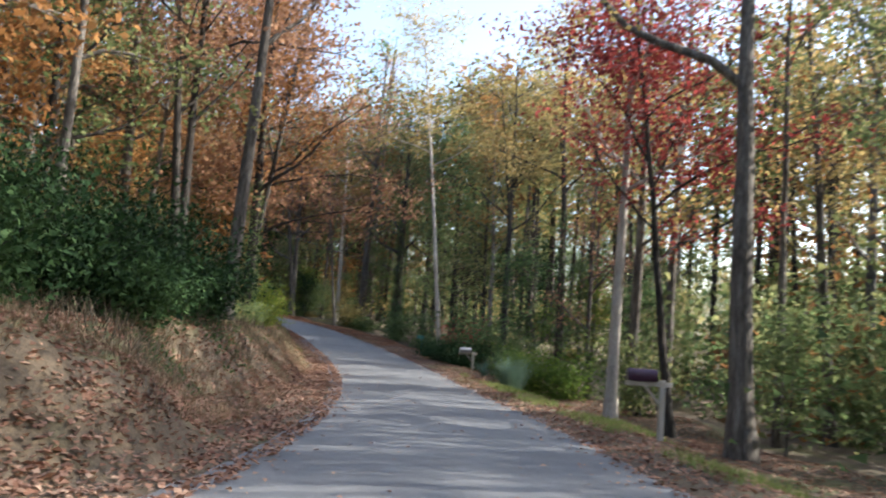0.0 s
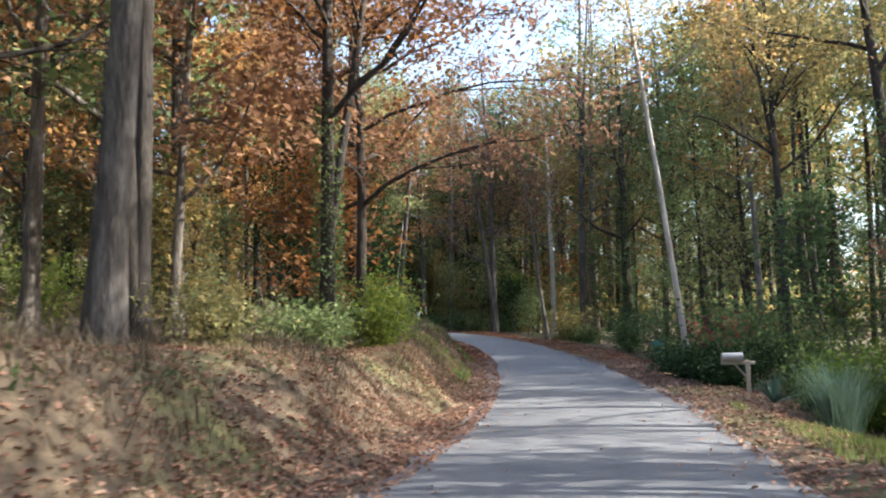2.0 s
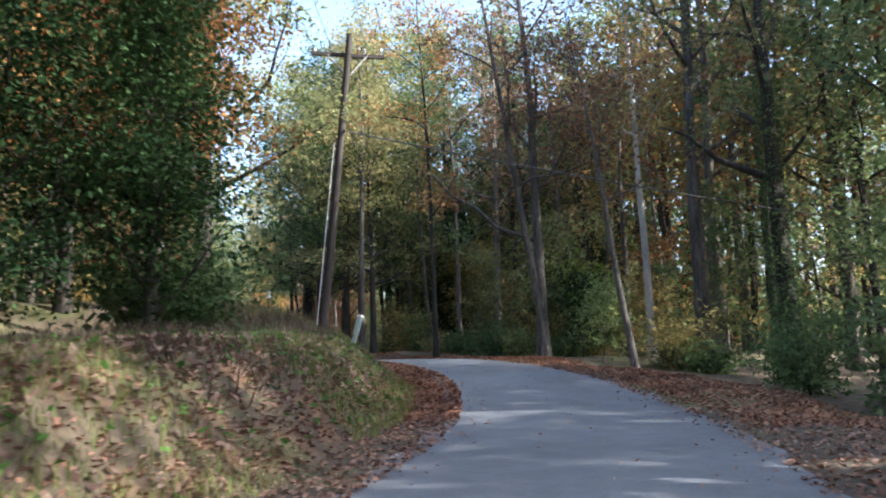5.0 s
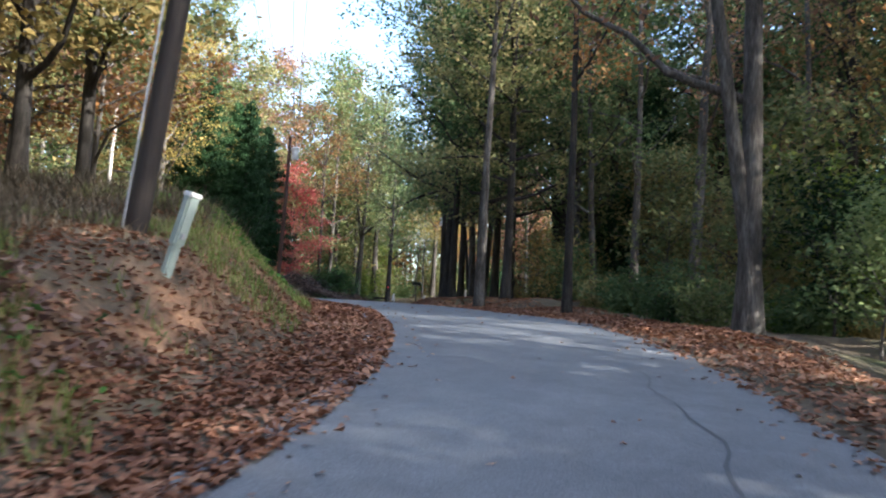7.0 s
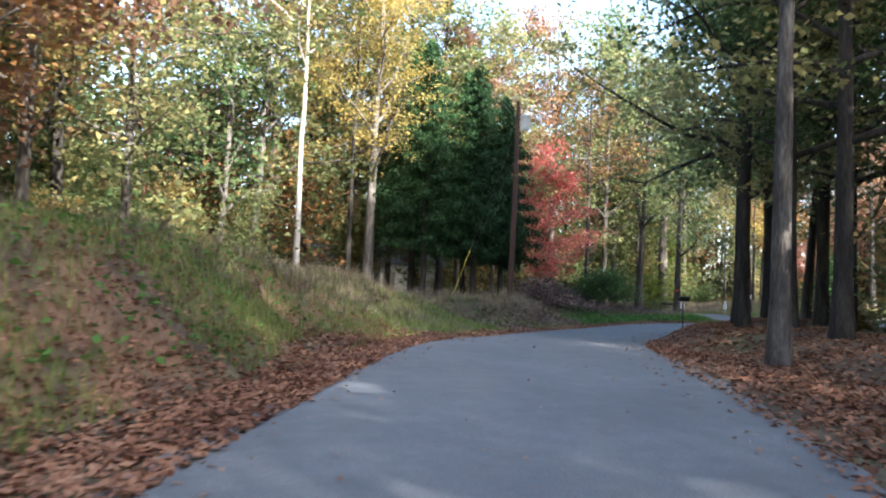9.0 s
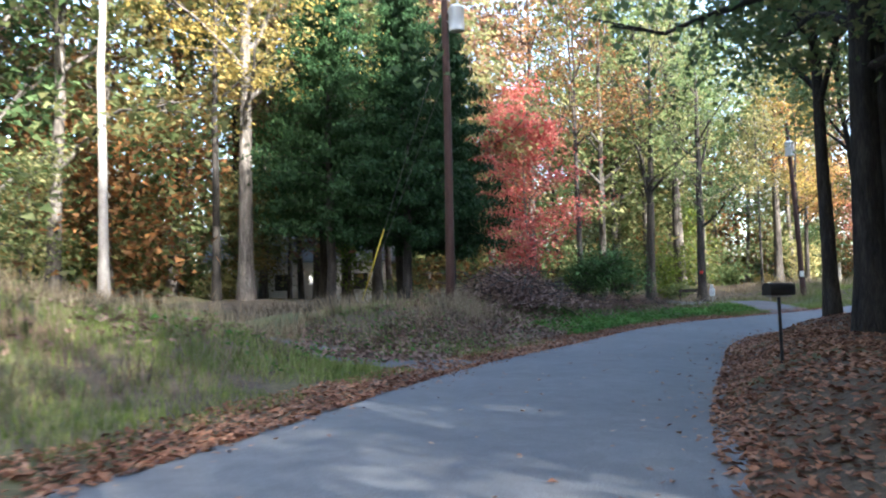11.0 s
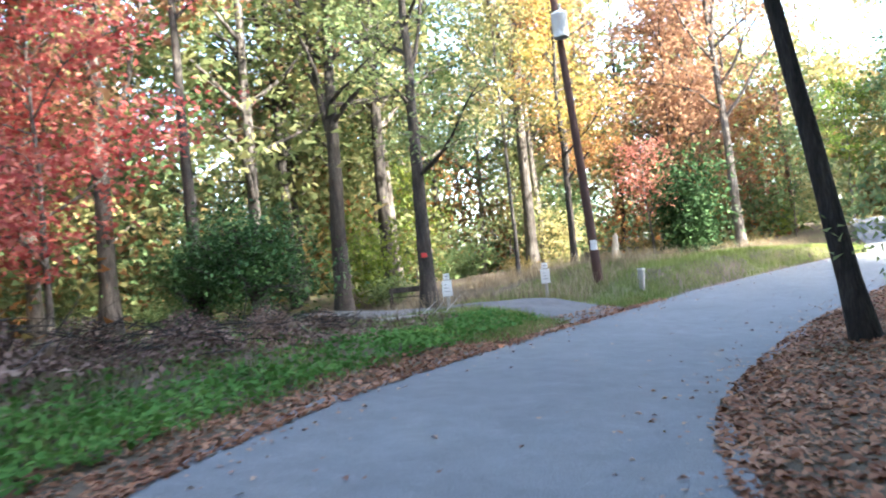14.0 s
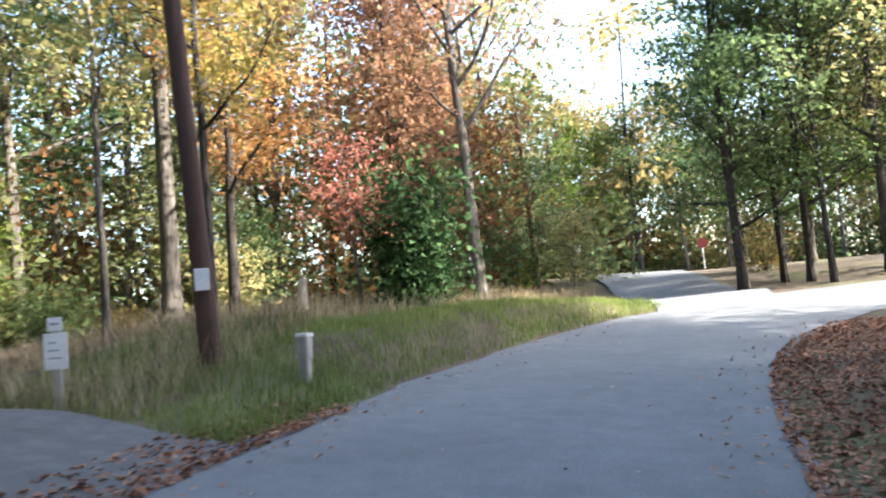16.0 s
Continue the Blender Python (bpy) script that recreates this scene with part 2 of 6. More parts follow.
def ground_material():
    """Forest floor: leaf mould, bare red clay where the noise and a steep slope allow it, grass by patches."""
    m = bpy.data.materials.new("forest_floor")
    m.use_nodes = True
    nt = m.node_tree
    b = nt.nodes["Principled BSDF"]
    n1, n2, n3, n4 = noise_node(nt, 0.25, 4, 0.6), noise_node(nt, 1.6, 6, 0.7), noise_node(nt, 18.0, 4, 0.7), noise_node(nt, 0.6, 5, 0.65)
    mixf = nt.nodes.new("ShaderNodeMix")
    mixf.inputs[0].default_value = 0.55
    nt.links.new(n2.outputs["Fac"], mixf.inputs[2])
    nt.links.new(n3.outputs["Fac"], mixf.inputs[3])
    litter = ramp(nt, [(0.3, (0.03, 0.023, 0.016)), (0.45, (0.075, 0.056, 0.036)), (0.58, (0.13, 0.098, 0.063)), (0.72, (0.21, 0.165, 0.11))])
    nt.links.new(mixf.outputs[0], litter.inputs["Fac"])
    clay = ramp(nt, [(0.3, (0.17, 0.085, 0.045)), (0.7, (0.36, 0.2, 0.11))])
    nt.links.new(n3.outputs["Fac"], clay.inputs["Fac"])
    grass = ramp(nt, [(0.3, (0.05, 0.07, 0.02)), (0.7, (0.16, 0.17, 0.06))])
    nt.links.new(mixf.outputs[0], grass.inputs["Fac"])
    geo, sep = nt.nodes.new("ShaderNodeNewGeometry"), nt.nodes.new("ShaderNodeSeparateXYZ")
    nt.links.new(geo.outputs["Normal"], sep.inputs[0])
    steep = ramp(nt, [(0.8, (1, 1, 1)), (0.95, (0, 0, 0))])
    nt.links.new(sep.outputs["Z"], steep.inputs["Fac"])
    bare = ramp(nt, [(0.46, (0, 0, 0)), (0.56, (0.85, 0.85, 0.85))])
    nt.links.new(n4.outputs["Fac"], bare.inputs["Fac"])
    both = nt.nodes.new("ShaderNodeMath")
    both.operation = "MULTIPLY"
    # bare clay shows along the first bends only
    spot = nt.nodes.new("ShaderNodeSeparateXYZ")
    nt.links.new(geo.outputs["Position"], spot.inputs[0])
    part_ = nt.nodes.new("ShaderNodeMapRange")
    part_.inputs["From Min"].default_value, part_.inputs["From Max"].default_value = 84.0, 70.0
    nt.links.new(spot.outputs["Y"], part_.inputs["Value"])
    here = nt.nodes.new("ShaderNodeMath")
    here.operation = "MULTIPLY"
    nt.links.new(steep.outputs["Color"], here.inputs[0])
    start_ = nt.nodes.new("ShaderNodeMapRange")
    start_.inputs["From Min"].default_value, start_.inputs["From Max"].default_value = 36.0, 50.0
    nt.links.new(spot.outputs["Y"], start_.inputs["Value"])
    span = nt.nodes.new("ShaderNodeMath")
    span.operation = "MULTIPLY"
    nt.links.new(part_.outputs[0], span.inputs[0])
    nt.links.new(start_.outputs[0], span.inputs[1])
    nt.links.new(span.outputs[0], here.inputs[1])
    nt.links.new(here.outputs[0], both.inputs[0])
    nt.links.new(bare.outputs["Color"], both.inputs[1])
    patch = ramp(nt, [(0.52, (0, 0, 0)), (0.62, (0.7, 0.7, 0.7))])
    nt.links.new(n1.outputs["Fac"], patch.inputs["Fac"])
    mixes = []
    for fac, colour in ((patch.outputs["Color"], grass), (both.outputs[0], clay)):
        mx = nt.nodes.new("ShaderNodeMix")
        mx.data_type = "RGBA"
        nt.links.new(fac, mx.inputs[0])
        nt.links.new(mixes[-1] if mixes else litter.outputs["Color"], mx.inputs[6])
        nt.links.new(colour.outputs["Color"], mx.inputs[7])
        mixes.append(mx.outputs[2])
    nt.links.new(mixes[-1], b.inputs["Base Color"])
    b.inputs["Roughness"].default_value = 0.95
    bp = nt.nodes.new("ShaderNodeBump")
    bp.inputs["Strength"].default_value, bp.inputs["Distance"].default_value = 0.9, 0.05
    nt.links.new(mixf.outputs[0], bp.inputs["Height"])
    nt.links.new(bp.outputs["Normal"], b.inputs["Normal"])
    return m


ASPHALT = asphalt_material()
FLOOR = ground_material()
GRAVEL = material("gravel_drive", [(0.3, (0.07, 0.07, 0.072)), (0.6, (0.13, 0.13, 0.132)), (0.8, (0.21, 0.2, 0.19))], 4.0, 70.0, 0.9, 0.8, depth=0.02)

# ---- plan ----
# road centre: x, y, z and half width
ROAD = [
    (-2.29, -29.95, 0.10, 2.50), (-1.54, -14.95, 0.10, 2.50), (-0.29, 0.05, 0.00, 2.50), (0.32, 7.49, -0.19, 2.42),
    (0.11, 14.81, -0.35, 2.29), (-0.62, 22.45, -0.50, 2.24), (-1.53, 29.95, -0.58, 2.33), (-2.92, 37.57, -0.46, 2.38),
    (-4.69, 44.77, -0.23, 2.36), (-6.98, 52.04, 0.16, 2.21), (-10.52, 58.20, 0.89, 2.00), (-15.53, 63.33, 1.45, 2.15),
    (-21.83, 67.92, 1.66, 2.61), (-28.43, 72.24, 1.83, 2.55), (-34.21, 77.02, 1.70, 2.36), (-40.20, 82.82, 1.56, 2.55),
    (-45.13, 88.70, 1.54, 2.23), (-49.21, 94.76, 1.54, 2.21), (-51.58, 101.40, 1.53, 2.30), (-53.31, 109.10, 1.62, 2.52),
    (-53.82, 116.93, 1.90, 2.58), (-52.70, 122.40, 2.23, 2.75), (-49.60, 127.90, 2.55, 2.90), (-43.50, 131.50, 2.80, 3.00),
    (-35.00, 133.60, 2.95, 3.00), (-20.00, 136.00, 3.05, 3.00), (5.00, 139.00, 3.05, 3.00), (40.00, 142.00, 3.05, 3.00),
]


def spline(rows, step=0.3):
    """A smooth line through rows of numbers, at even steps of its first two."""
    p = np.array(rows, float)
    p = np.vstack([2 * p[0] - p[1], p, 2 * p[-1] - p[-2]])
    out = []
    for k in range(1, len(p) - 2):
        n = max(2, int(np.hypot(*(p[k + 1] - p[k])[:2]) / step))
        u = (np.arange(n) / n)[:, None]
        a, b, c, d = p[k - 1], p[k], p[k + 1], p[k + 2]
        out.append(0.5 * (2 * b + (c - a) * u + (2 * a - 5 * b + 4 * c - d) * u**2 + (3 * b - a - 3 * c + d) * u**3))
    return np.vstack(out + [p[-2:-1]])


LINE = spline(ROAD)
TAN = np.gradient(LINE[:, :2], axis=0)
TAN /= np.linalg.norm(TAN, axis=1, keepdims=True)
RUN = np.r_[0, np.cumsum(np.hypot(*np.diff(LINE[:, :2], axis=0).T))]
# bank beside the road by its length: metres along, rise on one side and on the other, outer slopes
BANK = np.array([
    (0, 1.5, -0.7, 0.03, -0.08), (30, 1.5, -0.7, 0.03, -0.08), (42, 1.45, -0.8, 0.03, -0.06), (52, 1.4, -0.8, 0.04, -0.06),
    (62, 1.4, -0.7, 0.03, -0.05), (72, 1.4, -0.5, 0.02, -0.03), (82, 1.45, -0.4, 0.02, -0.03), (86, 1.4, -0.45, 0.02, -0.02), (89.5, 1.0, -0.5, 0.01, -0.02), (93, 1.1, -0.5, 0.02, -0.02), (97, 1.5, -0.35, 0.05, -0.01),
    (102, 1.8, -0.2, 0.06, 0.0), (110, 1.8, 0.2, 0.06, 0.01), (117, 1.55, 0.5, 0.06, 0.01), (124, 1.3, 0.6, 0.05, 0.01),
    (140, 1.0, 0.6, 0.02, 0.01), (149, 0.5, 0.5, 0.0, 0.01), (156, 0.35, 0.35, 0.0, 0.01), (159, 0.15, 0.35, 0.0, 0.01),
    (162, 0.8, 0.3, 0.0, 0.01), (169, 0.85, 0.2, 0.0, 0.01), (175, 0.1, 0.2, 0.0, 0.01), (190, 0.1, 0.1, 0.0, 0.0),
])


def cross_fall(run):
    """How steeply the road leans in its bend."""
    return np.interp(run, [135, 148, 172, 190], [0, 0.08, 0.08, 0])


def smooth(u):
    u = np.clip(u, 0, 1)
    return u * u * (3 - 2 * u)


def value_noise(x, y, scale, seed):
    """Smooth random heights, about -1 to 1."""
    rng = np.random.default_rng(seed)
    table = rng.uniform(-1, 1, (256, 256))
    x, y = np.asarray(x) / scale + 1000, np.asarray(y) / scale + 1000
    i, j = np.floor(x).astype(int), np.floor(y).astype(int)
    u, v = smooth(x - i), smooth(y - j)
    t = lambda a, b: table[a % 256, b % 256]
    return (t(i, j) * (1 - u) + t(i + 1, j) * u) * (1 - v) + (t(i, j + 1) * (1 - u) + t(i + 1, j + 1) * u) * v


def road_near(x, y):
    """Along, aside (plus: to the left) and half width of the nearest road, with the road's height blended over its neighbours."""
    x, y = np.atleast_1d(np.asarray(x, float)), np.atleast_1d(np.asarray(y, float))
    res = [np.empty(len(x)) for _ in range(5)]
    for a in range(0, len(x), 4000):
        px, py = x[a:a + 4000, None], y[a:a + 4000, None]
        d2 = (px - LINE[None, :, 0])**2 + (py - LINE[None, :, 1])**2
        k = d2.argmin(1)
        dm2 = d2[np.arange(len(k)), k]
        wide = (0.6 + 0.3 * np.sqrt(dm2))**2
        w = np.exp(-(d2 - dm2[:, None]) / (2 * wide[:, None]))
        w /= w.sum(1, keepdims=True)
        ox, oy = px[:, 0] - LINE[k, 0], py[:, 0] - LINE[k, 1]
        side = np.sign(TAN[k, 0] * oy - TAN[k, 1] * ox)
        for r, v in zip(res, (w @ RUN, side * np.sqrt(dm2), w @ LINE[:, 3], w @ LINE[:, 2], RUN[k])):
            r[a:a + 4000] = v
    return res


CROSS_A, CROSS_B, CROSS_W = np.array((-104.0, 151.6)), np.array((30.0, 166.4)), 3.6


def cross_near(x, y):
    """Distance from the middle of the crossing road, and its height there."""
    v = CROSS_B - CROSS_A
    u = ((x - CROSS_A[0]) * v[0] + (y - CROSS_A[1]) * v[1]) / (v @ v)
    d = np.abs((x - CROSS_A[0]) * v[1] - (y - CROSS_A[1]) * v[0]) / np.linalg.norm(v)
    return d, 4.45 + 6.0 * np.clip(0.34 - u, 0, 0.3) - 2.0 * np.clip(u - 0.34, 0, 1)


DRIVE = [(-41.2, 82.6), (-43.4, 80.0), (-46.5, 78.2), (-52.0, 76.0), (-60.0, 74.5)]


def ground_z(x, y, rough=True):
    x, y = np.atleast_1d(np.asarray(x, float)), np.atleast_1d(np.asarray(y, float))
    run, aside, half, z, _ = road_near(x, y)
    left, right, sl, sr = (np.interp(run, BANK[:, 0], BANK[:, k]) for k in (1, 2, 3, 4))
    off = np.abs(aside) - half
    is_left = aside > 0
    rise = np.where(is_left, left, right)
    start = np.where(is_left, np.interp(run, [140, 150, 158, 162, 175], [0.75, 0.2, 0.2, -0.1, -0.1]), np.interp(run, [112, 121, 132, 142], [0.9, 0.0, 0.0, 0.9]))
    wide = np.where(is_left, np.interp(run, [0, 88, 100, 108, 118, 142, 150, 159, 163, 175], [1.9, 1.9, 2.5, 2.7, 4.2, 4.2, 3.0, 2.6, 1.2, 1.2]), np.interp(run, [112, 121, 132, 142], [3.5, 1.3, 1.3, 3.5]))
    wobble = 0.35 * value_noise(x, y, 3.0, 3) + 0.2 * value_noise(x, y, 1.1, 4)
    # the drive's cut through the bank
    cut = np.full(len(x), 99.0)
    for (ax, ay), (bx, by) in zip(DRIVE[:-1], DRIVE[1:]):
        s = np.clip(((x - ax) * (bx - ax) + (y - ay) * (by - ay)) / ((bx - ax)**2 + (by - ay)**2), 0, 1)
        cut = np.minimum(cut, np.hypot(x - ax - s * (bx - ax), y - ay - s * (by - ay)))
    low = np.clip((off - 1) / 12, 0.08, 1)
    rise = rise * (low + (1 - low) * smooth((cut - 1.3) / 2.4))
    u = (off - start + wobble * (off > 0.3)) / wide
    h = rise * smooth(u) + np.where(is_left, sl, sr) * np.clip(off - start - wide, 0, 26)
    h += np.where(off > 0.2, 0.02, 0) - 0.06 * smooth((-off + 0.15) / 0.3) - 0.05 * np.exp(-((off - 0.7) / 0.4)**2) * is_left * (run < 112)
    if rough:
        amp = smooth((off - 0.5) / 3.0)
        h += amp * (0.22 * value_noise(x, y, 4.0, 1) + 0.1 * value_noise(x, y, 1.4, 2) + 0.05 * value_noise(x, y, 0.55, 5))
        far = smooth((off - 15) / 40)
        h += far * 1.5 * value_noise(x, y, 25.0, 6)
    h += z + cross_fall(run) * np.clip(aside, -half, half)
    dc, zc = cross_near(x, y)
    k = smooth((24 - dc) / 19.5)
    h = h * (1 - k) + (zc - 0.07) * k
    return h
# ---- plan end ----


# ---- building helpers ----
class Geo:
    """Collects vertices and faces with numpy."""

    def __init__(self, corners=4):
        self.v, self.q, self.n, self.corners = [], [], 0, corners

    def add(self, verts, faces):
        verts = np.asarray(verts, float)
        self.v.append(verts)
        self.q.append(np.asarray(faces, int) + self.n)
        self.n += len(verts)

    def tube(self, pts, radii, sides=8):
        pts, radii = np.asarray(pts, float), np.asarray(radii, float)
        tang = np.gradient(pts, axis=0)
        tang /= np.linalg.norm(tang, axis=1, keepdims=True) + 1e-9
        ref = np.where(np.abs(tang[:, 2:3]) > 0.85, np.array([[1.0, 0, 0]]), np.array([[0, 0, 1.0]]))
        a = np.cross(tang, ref)
        a /= np.linalg.norm(a, axis=1, keepdims=True) + 1e-9
        b = np.cross(tang, a)
        ang = np.arange(sides) / sides * 2 * np.pi
        lump = 1 + 0.06 * np.sin(ang * 3 + 1)[None] + 0.05 * np.sin(5 * ang[None] + 0.8 * np.arange(len(pts))[:, None]) if sides >= 10 else np.ones((1, sides))
        ring = pts[:, None] + (radii[:, None] * lump)[..., None] * (a[:, None] * np.cos(ang)[None, :, None] + b[:, None] * np.sin(ang)[None, :, None])
        n = len(pts)
        i = np.arange(n - 1)[:, None] * sides
        j = np.arange(sides)[None]
        f = np.stack([i + j, i + (j + 1) % sides, i + sides + (j + 1) % sides, i + sides + j], -1).reshape(-1, 4)
        self.add(ring.reshape(-1, 3), f)

    def box(self, lo, hi):
        x0, y0, z0 = lo
        x1, y1, z1 = hi
        v = [(x0, y0, z0), (x1, y0, z0), (x1, y1, z0), (x0, y1, z0), (x0, y0, z1), (x1, y0, z1), (x1, y1, z1), (x0, y1, z1)]
        self.add(v, [(0, 3, 2, 1), (4, 5, 6, 7), (0, 1, 5, 4), (1, 2, 6, 5), (2, 3, 7, 6), (3, 0, 4, 7)])

    def leaves(self, at, size, rng, flat=0.5, long=1.6, upright=0.0):
        """One bent rhombus for each place: two faces meeting at the midrib would double the count, so a quad is folded along its length."""
        n = len(at)
        if not n:
            return
        nor = rng.normal(size=(n, 3))
        nor[:, 2] = np.abs(nor[:, 2]) + flat * 2
        nor[:, 2] *= 1 - upright
        nor /= np.linalg.norm(nor, axis=1, keepdims=True)
        d = rng.normal(size=(n, 3))
        if upright:
            d[:, 2] = np.abs(d[:, 2]) + 3 * upright
        d -= nor * (d * nor).sum(1, keepdims=True)
        d /= np.linalg.norm(d, axis=1, keepdims=True)
        e = np.cross(nor, d)
        s = (np.asarray(size) * rng.uniform(0.65, 1.35, n))[:, None]
        w = s / long
        lift = nor * s * rng.uniform(-0.15, 0.3, (n, 1))
        if self.corners == 3:
            v = np.stack([at - d * s * 0.5 - e * w * 0.45, at - d * s * 0.3 + e * w * 0.65 + lift, at + d * s * 0.6], 1).reshape(-1, 3)
            self.add(v, np.arange(3 * n).reshape(n, 3))
            return
        v = np.stack([at - d * s * 0.5, at + e * w * 0.5 + lift, at + d * s * 0.5, at - e * w * 0.5 + lift], 1).reshape(-1, 3)
        self.add(v, np.arange(4 * n).reshape(n, 4))

    def mesh(self, name, smooth_shade=False):
        me = bpy.data.meshes.new(name)
        if not self.v:
            return me
        v, q = np.concatenate(self.v).astype(np.float32), np.concatenate(self.q).astype(np.int32)
        me.vertices.add(len(v))
        me.vertices.foreach_set("co", v.ravel())
        me.loops.add(q.size)
        me.loops.foreach_set("vertex_index", q.ravel())
        me.polygons.add(len(q))
        me.polygons.foreach_set("loop_start", np.arange(0, q.size, self.corners, dtype=np.int32))
        me.polygons.foreach_set("loop_total", np.full(len(q), self.corners, np.int32))
        if smooth_shade:
            me.polygons.foreach_set("use_smooth", np.ones(len(q), bool))
        me.update(calc_edges=True)
        return me


def part(name, geo, mat, parent=None, label="", smooth_shade=False, kind=""):
    me = geo.mesh(name, smooth_shade) if isinstance(geo, Geo) else geo
    ob = new(name, me)
    if not me.materials:
        me.materials.append(mat)
    elif me.materials[0] != mat:
        ob.material_slots[0].link = "OBJECT"
        ob.material_slots[0].material = mat
    if parent:
        ob.parent = parent
    return tagged(ob, label, kind=kind)


def bm_part(name, bm, mat, parent=None, label=""):
    me = bpy.data.meshes.new(name)
    bm.to_mesh(me)
    bm.free()
    return part(name, me, mat, parent, label)


def empty(name, x, y, z, label, category, group="", turn=0.0, scale=1.0, lean=(0, 0)):
    ob = new(name)
    ob.empty_display_size = 0.2
    ob.matrix_world = Matrix.Translation((x, y, z)) @ Euler((lean[0], lean[1], turn)).to_matrix().to_4x4() @ Matrix.Scale(scale, 4)
    return tagged(ob, label, category, group)


def gz(x, y):
    return float(ground_z([x], [y])[0])


# ---- ground and roads ----
def axis(lo, hi, step, far):
    mid = np.arange(lo, hi + step, step)
    out, s, a = [], step, 0.0
    while a < far:
        s *= 1.22
        a += s
        out.append(a)
    out = np.array(out)
    return np.r_[lo - out[::-1], mid, mid[-1] + out]


def grid_faces(nx, ny):
    i, j = np.meshgrid(np.arange(nx - 1), np.arange(ny - 1), indexing="ij")
    k = (i * ny + j).ravel()
    return np.stack([k, k + ny, k + ny + 1, k + 1], 1)


gx, gy = axis(-70, 14, 0.33, 900), axis(-6, 164, 0.33, 900)
mx_, my_ = np.meshgrid(gx, gy, indexing="ij")
g = Geo()
GRID_Z = ground_z(mx_.ravel(), my_.ravel()).reshape(mx_.shape)
g.add(np.stack([mx_.ravel(), my_.ravel(), GRID_Z.ravel()], 1), grid_faces(len(gx), len(gy)))
tagged(part("ground", g, FLOOR, smooth_shade=True), "leaf-strewn forest floor with clay banks and grass", "ground", kind="structure")


def sheet_z(x, y):
    """Height of the ground's mesh itself."""
    i, j = np.searchsorted(gx, x).clip(1, len(gx) - 1) - 1, np.searchsorted(gy, y).clip(1, len(gy) - 1) - 1
    u, v = (x - gx[i]) / (gx[i + 1] - gx[i]), (y - gy[j]) / (gy[j + 1] - gy[j])
    return (GRID_Z[i, j] * (1 - u) + GRID_Z[i + 1, j] * u) * (1 - v) + (GRID_Z[i, j + 1] * (1 - u) + GRID_Z[i + 1, j + 1] * u) * v


def ribbon(line, half, lift, cols=9, ragged=0.12, seed=7, sag=0.03, fall=None):
    """A strip of road along a line, its edges uneven."""
    t = np.gradient(line[:, :2], axis=0)
    t /= np.linalg.norm(t, axis=1, keepdims=True)
    nrm = np.stack([-t[:, 1], t[:, 0]], 1)
    u = np.linspace(-1, 1, cols)
    rag = ragged * (value_noise(np.arange(len(line)), 0 * line[:, 0], 5.0, seed) + 0.6 * value_noise(np.arange(len(line)), 0 * line[:, 0], 1.6, seed + 1))
    rag2 = ragged * (value_noise(np.arange(len(line)), 0 * line[:, 0], 5.0, seed + 2) + 0.6 * value_noise(np.arange(len(line)), 0 * line[:, 0], 1.6, seed + 3))
    aside = half[:, None] * u[None] + np.where(u > 0, rag[:, None], rag2[:, None]) * np.abs(u[None])**3
    xy = line[:, None, :2] + nrm[:, None] * aside[..., None]
    z = line[:, 2:3] + lift - sag * u[None]**2
    if fall is not None:
        z = z + fall[:, None] * aside
    v = np.concatenate([xy, np.broadcast_to(z[..., None], (*xy.shape[:2], 1))], -1).reshape(-1, 3)
    gg = Geo()
    gg.add(v, grid_faces(len(line), cols))
    return gg


tagged(part("road", ribbon(LINE, LINE[:, 3], 0.035, fall=cross_fall(RUN)), ASPHALT, smooth_shade=True), "narrow worn grey asphalt country road", "road", kind="structure")
cu = np.linspace(0, 1, 260)
cl = CROSS_A[None] * (1 - cu[:, None]) + CROSS_B[None] * cu[:, None]
cl = np.c_[cl, cross_near(cl[:, 0], cl[:, 1])[1] + 0.02]
tagged(part("road_crossing", ribbon(cl, np.full(260, CROSS_W), 0.02, ragged=0.05), ASPHALT, smooth_shade=True), "sunlit grey asphalt road at the junction", "road", kind="structure")


def drive(points, half, name, label):
    line = spline([(x, y, 0.0, 0.0) for x, y in points], 0.4)
    gg = ribbon(line, np.full(len(line), half), 0, cols=9, ragged=0.25, seed=21, sag=0)
    v = gg.v[0]
    v[:, 2] = sheet_z(v[:, 0], v[:, 1]) + 0.03
    tagged(part(name, gg, GRAVEL, smooth_shade=True), label, "driveway", kind="structure")


# ---- trees ----
def unit(v):
    return v / (np.linalg.norm(v) + 1e-9)


